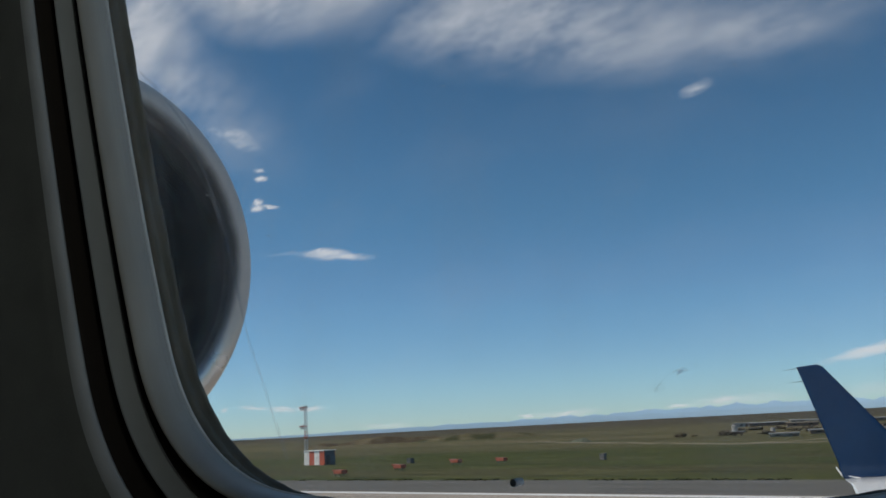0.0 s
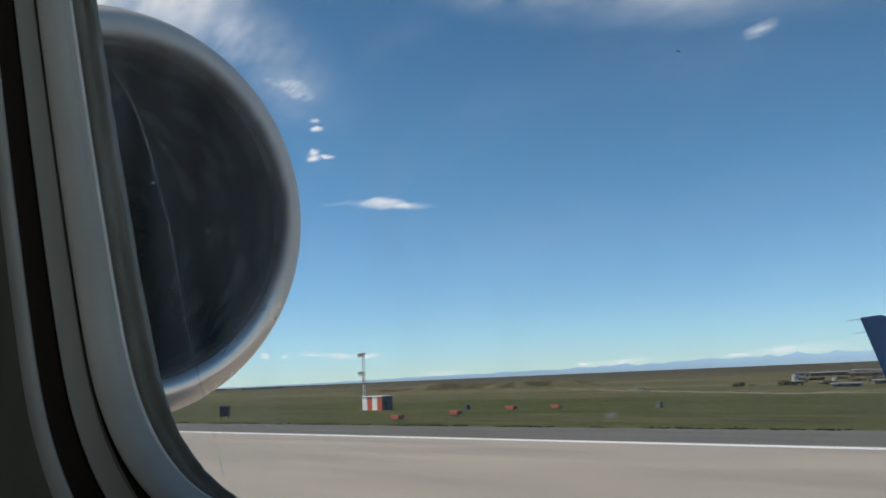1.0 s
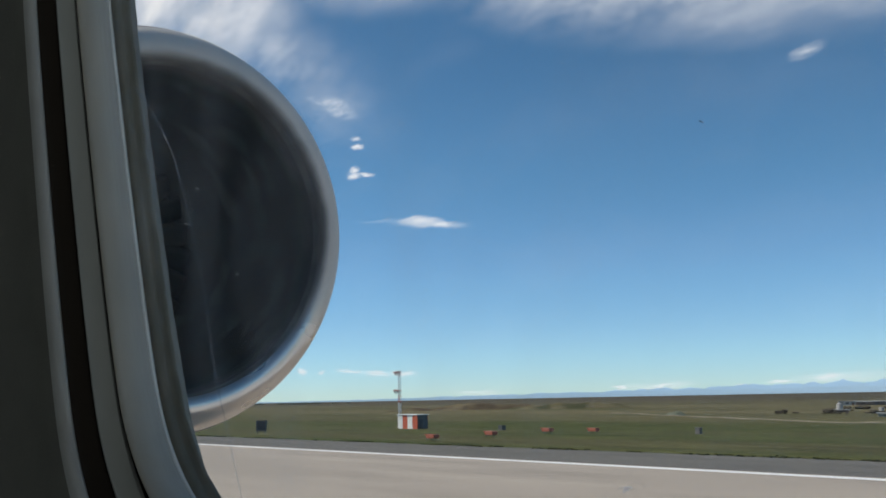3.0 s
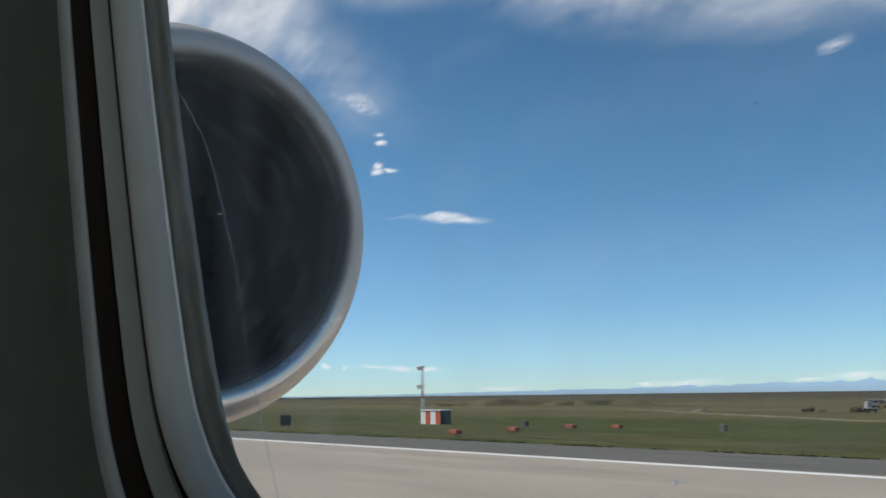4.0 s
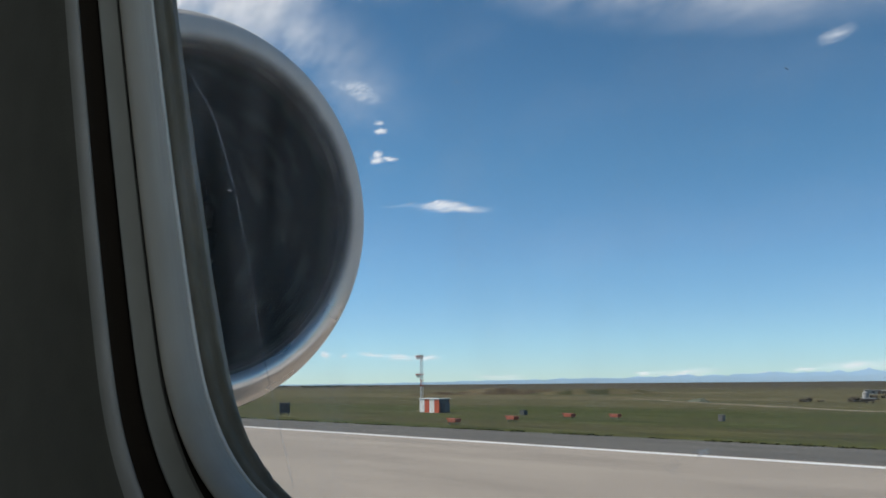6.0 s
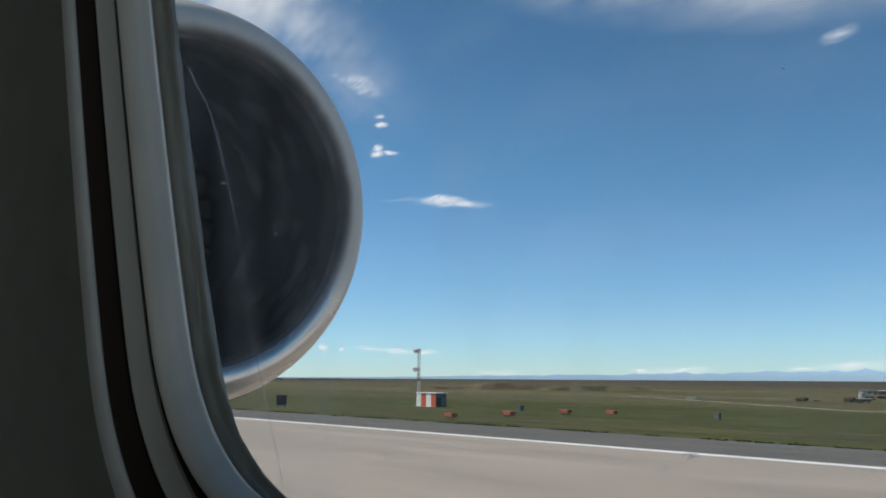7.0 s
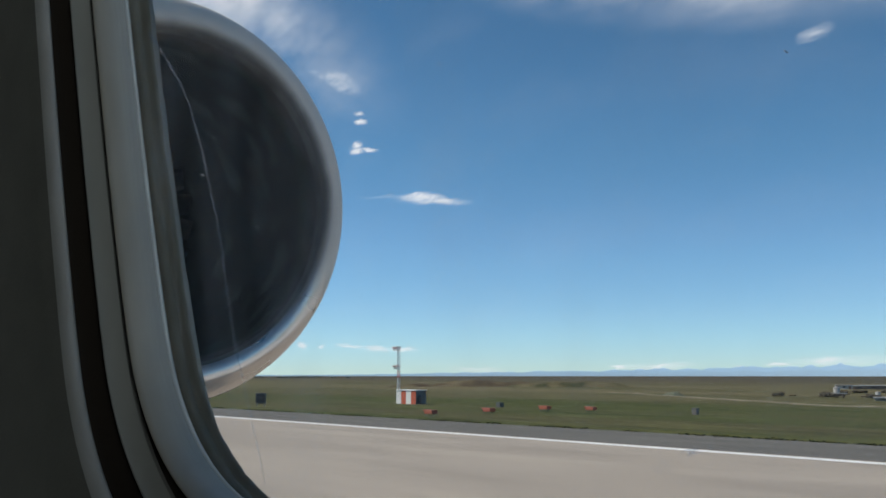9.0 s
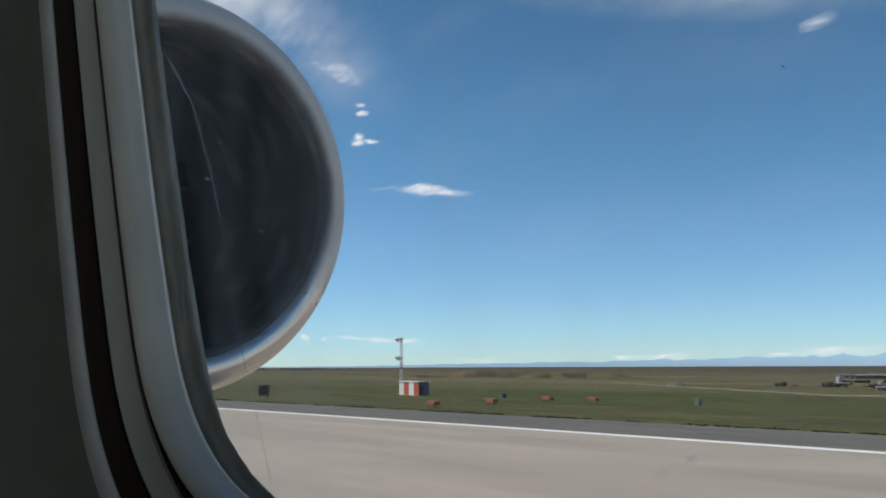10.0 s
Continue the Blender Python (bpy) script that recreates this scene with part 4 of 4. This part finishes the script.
def equipment_shed():
    x0, x1, y0, y1 = -118.8, -113.4, 102.3, 104.8
    z = ground_at(-116, 103)
    shed = thing("equipment_shed", "small flat-roofed shed with broad red and white stripes in grass", "shed")
    b = bmesh.new()
    box(b, (x0 + 0.06, y0 + 0.06, z - 0.2), (x1 - 0.06, y1 - 0.06, z + 2.42))
    # dark grey end walls: the shaded side is put into the colour
    part("body", b, SHED_GREY, shed, "end walls coloured dark grey for their shade")
    n = 4
    w = (x1 - x0) / n
    for side in (y0, y1 - 0.05):
        for k in range(n):
            b = bmesh.new()
            box(b, (x0 + k * w + 0.01, side, z), (x0 + (k + 1) * w - 0.01, side + 0.05, z + 2.44), 0.01)
            part("wall_panel", b, SHED_RED if k % 2 else SHED_WHITE, shed, "red painted panel" if k % 2 else "white painted panel")
    b = bmesh.new()
    box(b, (x0 - 0.15, y0 - 0.15, z + 2.44), (x1 + 0.15, y1 + 0.15, z + 2.60), 0.03)
    part("roof", b, SHED_WHITE, shed, "flat pale roof slab")
    b = bmesh.new()
    box(b, (x0 - 0.2, y0 - 0.2, z - 0.3), (x1 + 0.2, y1 + 0.2, z + 0.05), 0.02)
    part("plinth", b, GRAVEL, shed, "low concrete plinth")
    b = bmesh.new()
    box(b, (x0 + 0.25, y0 - 0.03, z + 0.1), (x0 + 1.1, y0 - 0.001, z + 2.1), 0.01)
    door = part("door", b, SHED_WHITE, shed, "white metal door")
    b = bmesh.new()
    rod(b, (x0 + 1.0, y0 - 0.09, z + 1.1), (x0 + 1.0, y0 - 0.03, z + 1.1), 0.03)
    part("handle", b, ANTENNA_DARK, door, "dark door handle")
    # cooling unit on the end wall
    b = bmesh.new()
    box(b, (x1 - 0.05, y0 + 0.7, z + 0.15), (x1 + 0.75, y0 + 1.9, z + 1.7), 0.04)
    unit = part("cooling_unit", b, SHED_GREY, shed, "dark grey cooling cabinet on the end wall")
    for k in range(6):
        b = bmesh.new()
        box(b, (x1 + 0.75, y0 + 0.8, z + 0.3 + 0.2 * k), (x1 + 0.78, y0 + 1.8, z + 0.42 + 0.2 * k))
        part("louvre", b, ANTENNA_DARK, unit)


def antenna_mast():
    x, y = -123.2, 106.6
    z = ground_at(x, y)
    mast = thing("antenna_mast", "slim red and white lattice mast with two antenna arrays", "mast")
    legs = [(x + 0.3 * math.cos(a), y + 0.3 * math.sin(a)) for a in (0.5, 0.5 + math.tau / 3, 0.5 + 2 * math.tau / 3)]
    b = bmesh.new()
    box(b, (x - 0.7, y - 0.7, z - 0.3), (x + 0.7, y + 0.7, z + 0.12), 0.03)
    part("footing", b, GRAVEL, mast, "concrete footing")
    for s in range(7):
        za, zb = z + 0.1 + 1.5 * s, z + 0.1 + 1.5 * (s + 1)
        mat = MAST_RED if s % 3 == 0 and s < 5 else MAST_WHITE
        b = bmesh.new()
        for k in range(3):
            p, q = legs[k], legs[(k + 1) % 3]
            rod(b, (*p, za), (*p, zb), 0.045, n=6)
            rod(b, (*p, za), (*q, (za + zb) / 2), 0.022, n=5), rod(b, (*q, (za + zb) / 2), (*p, zb), 0.022, n=5)
            rod(b, (*p, zb), (*q, zb), 0.022, n=5)
        part("lattice_section", b, mat, mast, "red lattice section" if mat is MAST_RED else "white lattice section")
    for h in (6.3, 9.8):
        b = bmesh.new()
        rod(b, (x - 1.0, y, z + h + 0.45), (x + 0.1, y, z + h + 0.45), 0.045, n=6), rod(b, (x - 0.85, y - 0.7, z + h + 0.45), (x - 0.85, y + 0.7, z + h + 0.45), 0.045, n=6)
        a = part("antenna_array", b, ANTENNA_DARK, mast, "dark cross arm of an antenna array")
        for dx, dz in ((-0.95, 0.62), (-0.60, 0.20), (-0.30, 0.62)):
            b = bmesh.new()
            rod(b, (x + dx, y - 0.75, z + h + dz), (x + dx, y + 0.75, z + h + dz), 0.075, n=8)
            for dy in (-0.6, -0.2, 0.2, 0.6):
                rod(b, (x + dx, y + dy, z + h + dz - 0.28), (x + dx, y + dy, z + h + dz + 0.28), 0.03, n=6)
            part("dipole", b, MAST_RED if dz > 0.5 else ANTENNA_DARK, a, "red dipole bar" if dz > 0.5 else "grey dipole bar")
    b = bmesh.new()
    box(b, (x - 0.32, y - 0.32, z + 10.6), (x + 0.32, y + 0.32, z + 10.7), 0.02)
    part("top_plate", b, ANTENNA_DARK, mast, "dark plate on the mast's top")


def approach_lights():
    z0 = ground_at(-40, 40)
    first = thing("approach_light", "low orange light unit on short legs in grass", "light unit", "row of approach lights", at=pose(0, 0, 0))
    b = bmesh.new()
    box(b, (-0.40, -0.26, 0.16), (0.32, 0.26, 0.40), 0.03)
    part("housing", b, PAPI_ORANGE, first, "orange housing")
    b = bmesh.new()
    box(b, (-0.52, -0.28, 0.34), (-0.32, 0.28, 0.42), 0.02)
    part("hood", b, PAPI_ORANGE, first, "orange hood")
    for dx, dy in ((-0.3, -0.18), (-0.3, 0.18), (0.22, 0.0)):
        b = bmesh.new()
        rod(b, (dx, dy, -0.25), (dx, dy, 0.18), 0.03, n=8)
        part("leg", b, ANTENNA_DARK, first)
    b = bmesh.new()
    box(b, (-0.46, -0.2, 0.19), (-0.401, 0.2, 0.33), 0.01)
    part("lens", b, WINDOW_DARK, first, "dark lens window")
    spots = ((-40.2, 37.6), (-39.8, 42.7), (-39.4, 48.3), (-39.2, 53.6))
    for x, y in spots[1:]:
        copy_thing(first, pose(x, y, ground_at(x, y)))
    first.matrix_world = pose(spots[0][0], spots[0][1], ground_at(*spots[0]))


def runway_sign():
    x, y = -62.4, 38.6
    z = ground_at(x, y)
    sign = thing("runway_sign", "dark square back of a runway sign beside the shoulder", "sign", at=pose(x, y, z, 0, 0, 38))
    b = bmesh.new()
    box(b, (-0.45, -0.10, 0.25), (0.45, 0.10, 1.15), 0.03)
    part("box", b, SIGN_DARK, sign)
    b = bmesh.new()
    box(b, (-0.38, -0.115, 0.32), (0.38, -0.099, 1.08), 0.005)
    part("panel", b, WINDOW_DARK, sign, "black sign face")
    for dx in (-0.32, 0.32):
        b = bmesh.new()
        rod(b, (dx, 0, -0.2), (dx, 0, 0.27), 0.04, n=8)
        part("leg", b, ANTENNA_DARK, sign)


def marker_box(x, y, w, h, mat, label):
    z = ground_at(x, y)
    ob = thing("utility_box", label, "box")
    b = bmesh.new()
    box(b, (x - w / 2, y - w / 2, z - 0.05), (x + w / 2, y + w / 2, z + h), 0.04)
    part("body", b, mat, ob)
    b = bmesh.new()
    box(b, (x - w / 2 - 0.05, y - w / 2 - 0.05, z + h), (x + w / 2 + 0.05, y + w / 2 + 0.05, z + h + 0.07), 0.02)
    part("cap", b, mat, ob)


def mound(x, y, lx, ly, h, turn, seed, mat, label):
    """A low, uneven heap of earth with a ragged top."""
    b = bmesh.new()
    n, m = 48, 14
    rings = []
    for i in range(m):
        f = i / (m - 1)
        ring = []
        for k in range(n):
            a = math.tau * k / n
            rr = (1 - f) * (1 + 0.22 * noise.noise((math.cos(a) * 2, math.sin(a) * 2, seed)))
            px, py = lx * rr * math.cos(a), ly * rr * math.sin(a)
            top = h * min(1.0, f * 1.9) * (0.72 + 0.5 * noise.noise((px * 0.09, py * 0.16, seed)) + 0.2 * noise.noise((px * 0.4, py * 0.5, seed)))
            c, s = math.cos(turn), math.sin(turn)
            wx, wy = x + px * c - py * s, y + px * s + py * c
            ring.append((wx, wy, ground_at(wx, wy) - 0.1 + max(0.0, top)))
        rings.append(ring)
    loft(b, rings)
    return tagged(part("earth_mound", b, mat, smooth=True), label, "mound")


def track(points, width, name="gravel_track"):
    b = bmesh.new()
    rows = []
    for i in range(len(points) - 1):
        p, q = Vector(points[i]), Vector(points[i + 1])
        for k in range(14):
            c = p.lerp(q, k / 14)
            d = (q - p).normalized()
            s = Vector((-d.y, d.x))
            w = width * (1 + 0.2 * noise.noise((c.x * 0.1, c.y * 0.1, 4)))
            rows.append([b.verts.new((*(c + s * w * o), ground_at(*(c + s * w * o)) + 0.06)) for o in (-0.5, 0, 0.5)])
    for r, s in zip(rows, rows[1:]):
        b.faces.new((r[0], r[1], s[1], s[0])), b.faces.new((r[1], r[2], s[2], s[1]))
    return tagged(part(name, b, GRAVEL), "pale gravel service track crossing the dry grass", "track", kind="structure")


def building(x, y, w, d, h, turn, wall, roof, windows, label, name="low_building"):
    """A small airfield building: walls, overhanging roof, windows and a door on the side that is seen."""
    z = ground_at(x, y)
    ob = thing(name, label, "building", "airfield buildings", at=pose(x, y, z, 0, 0, turn))
    b = bmesh.new()
    box(b, (-w / 2, -d / 2, -0.3), (w / 2, d / 2, h), 0.02)
    part("wall", b, wall, ob)
    b = bmesh.new()
    box(b, (-w / 2 - 0.3, -d / 2 - 0.3, h), (w / 2 + 0.3, d / 2 + 0.3, h + 0.28), 0.05)
    part("roof", b, roof, ob, "pale flat roof")
    for k in range(windows):
        cx = -w / 2 + w * (k + 0.5) / windows
        b = bmesh.new()
        box(b, (cx - 0.5, -d / 2 - 0.03, h * 0.45), (cx + 0.5, -d / 2 - 0.003, h * 0.8))
        part("window", b, WINDOW_DARK, ob, "dark window")
    b = bmesh.new()
    box(b, (w / 2 - 1.3, -d / 2 - 0.05, 0), (w / 2 - 0.4, -d / 2 - 0.031, min(2.0, h * 0.8)))
    part("door", b, WALL_BROWN, ob, "brown door")


def storage_tank(x, y, r, h):
    z = ground_at(x, y)
    ob = thing("storage_tank", "squat white cylindrical tank near low buildings", "tank")
    b = bmesh.new()
    rod(b, (x, y, z - 0.2), (x, y, z + h), r, n=28)
    part("shell", b, WALL_WHITE, ob, smooth=False)
    b = bmesh.new()
    rod(b, (x, y, z + h), (x, y, z + h + r * 0.3), r, r * 0.15, n=28)
    part("lid", b, ROOF_GREY, ob, "low conical lid")


def far_trees():
    b = bmesh.new()
    for k in range(150):
        f = random.random()
        az = radians(52.5 + 8.0 * f)
        if noise.noise((az * 60, 3, 0)) < -0.12:
            continue
        dist = 1500 + 500 * random.random()
        x, y = -dist * math.sin(az), dist * math.cos(az)
        z = ground_at(x, y)
        h = 1.3 + 2.4 * random.random()
        for c in range(5):
            r = h * (0.25 + 0.3 * random.random())
            bmesh.ops.create_icosphere(b, subdivisions=1, radius=r, matrix=Matrix.Translation((x + random.uniform(-1, 1) * h, y + random.uniform(-1, 1) * h, z + h * random.uniform(0.3, 0.85))) @ Matrix.Diagonal((1.2, 1.2, 0.9, 1)))
    return tagged(part("far_woods", b, LEAF), "dark line of far low trees on the horizon", "trees", kind="stuff")


equipment_shed()
antenna_mast()
approach_lights()
runway_sign()
marker_box(-38.7, 68.3, 0.45, 0.5, SHED_GREY, "small grey utility box standing in the grass")
marker_box(-93.9, 103.3, 0.9, 0.7, SIGN_DARK, "dark low utility box in the grass near the shed")
mound(-259, 281, 32, 7, 3.3, 0.74, 1.0, DIRT, "low bare brown earth mound in the dry field")
mound(-226, 296, 32, 6, 2.9, 0.66, 5.0, SCRUB, "long low earth mound with sparse grass")
mound(-283, 262, 20, 6, 1.6, 0.80, 9.0, DIRT, "small bare earth mound beside a longer one")
track([(-150, 214), (-135, 204.8), (-111.9, 184.6), (-82.3, 164.2), (-60.2, 150), (-42.7, 146.4), (-10, 141)], 2.4)
track([(-56, 149.3), (-47, 157), (-36, 174), (-14, 196)], 2.2)
track([(-215, 512), (-180, 524), (-130, 520), (-90, 540)], 4.5)
mound(-113, 188.5, 3.2, 2.0, 1.3, 0.0, 3.0, LEAF, "dark scrubby heap at the end of the track")


def grass_edge():
    """Low ragged tufts where the grass meets the shoulder."""
    rng = np.random.default_rng(5)
    verts, faces = [], []
    for _ in range(2600):
        x, y = -4 - 126 * float(rng.random()), EDGE - 0.15 + 0.9 * float(rng.random()) ** 2
        if noise.noise((x * 0.35, 1, 8)) < -0.05:
            continue
        z = ground_at(x, y) - 0.01
        h = 0.03 + 0.07 * float(rng.random())
        for k in range(5):
            a = float(rng.random()) * math.tau
            r, lean = 0.05 + 0.08 * float(rng.random()), 0.10 + 0.1 * float(rng.random())
            c, d = math.cos(a), math.sin(a)
            n = len(verts)
            verts += [(x - r * c, y - r * d, z), (x + r * c, y + r * d, z), (x + lean * d, y - lean * c, z + h)]
            faces.append((n, n + 1, n + 2))
    me = bpy.data.meshes.new("grass")
    me.from_pydata(verts, [], faces)
    me.materials.append(GRASS)
    return tagged(new("grass", me), "low ragged grass tufts along the shoulder", "grass", kind="stuff")


grass_edge()
far_trees()
building(-121.0, 320, 5.5, 4, 1.36, 22, WALL_WHITE, ROOF_GREY, 1, "white flat-roofed airfield building on dry grass")
building(-112.0, 323, 13, 5, 1.20, 22, WALL_BROWN, ROOF_WHITE, 3, "brown airfield building under a white flat roof")
building(-102.0, 326, 5, 4, 1.60, 22, WALL_PALE, ROOF_WHITE, 2, "pale taller airfield building beside a brown one")
building(-60.0, 182, 5.6, 2, 0.56, 20, WALL_PALE, ROOF_GREY, 2, "long grey shed with a dull roof")
building(-55.0, 195, 7.0, 3, 0.72, 20, WALL_BROWN, ROOF_GREY, 2, "low brown building with grey flat roof")
building(-89.0, 289, 9.5, 4, 1.20, 20, WALL_BROWN, ROOF_TAN, 2, "brown shed under a tan roof")
building(-103.0, 356, 11, 5, 1.28, 20, WALL_PALE, ROOF_WHITE, 3, "long pale building far out in the field")
building(-81.0, 344, 12, 5, 1.12, 20, WALL_BROWN, ROOF_WHITE, 2, "far brown building with white roof")
building(-43.0, 200, 6, 3, 0.64, 18, WALL_BROWN, ROOF_GREY, 2, "low brown shed at the end of a row")
building(-83.0, 216, 3.0, 2, 0.48, 20, WALL_BROWN, ROOF_GREY, 1, "tiny brown hut beside the track", "hut")
storage_tank(-88.5, 229, 0.8, 1.8)
storage_tank(-79.0, 231, 0.6, 0.8)


def shrubs():
    """Dark brush round the buildings, each bush a few ragged clumps."""
    rng = random.Random(12)
    b = bmesh.new()
    for _ in range(70):
        f = rng.random()
        x, y = -100 + 62 * f + rng.uniform(-5, 5), 192 + rng.random() * 150 * (0.35 + 0.65 * (1 - f))
        h = 0.35 + 0.9 * rng.random() ** 2
        for _ in range(6):
            r = h * rng.uniform(0.25, 0.55)
            at = Matrix.Translation((x + rng.uniform(-1.4, 1.4), y + rng.uniform(-0.8, 0.8), ground_at(x, y) + h * rng.uniform(0.15, 0.6)))
            made = bmesh.ops.create_icosphere(b, subdivisions=2, radius=r, matrix=at @ Matrix.Diagonal((1.5, 1.2, 0.8, 1)))
            for v in made["verts"]:
                v.co += Vector((rng.uniform(-1, 1), rng.uniform(-1, 1), rng.uniform(-1, 1))) * r * 0.22
    return tagged(part("shrubs", b, BRUSH), "dark brown-grey brush among the low buildings", "shrubs", kind="stuff")


shrubs()
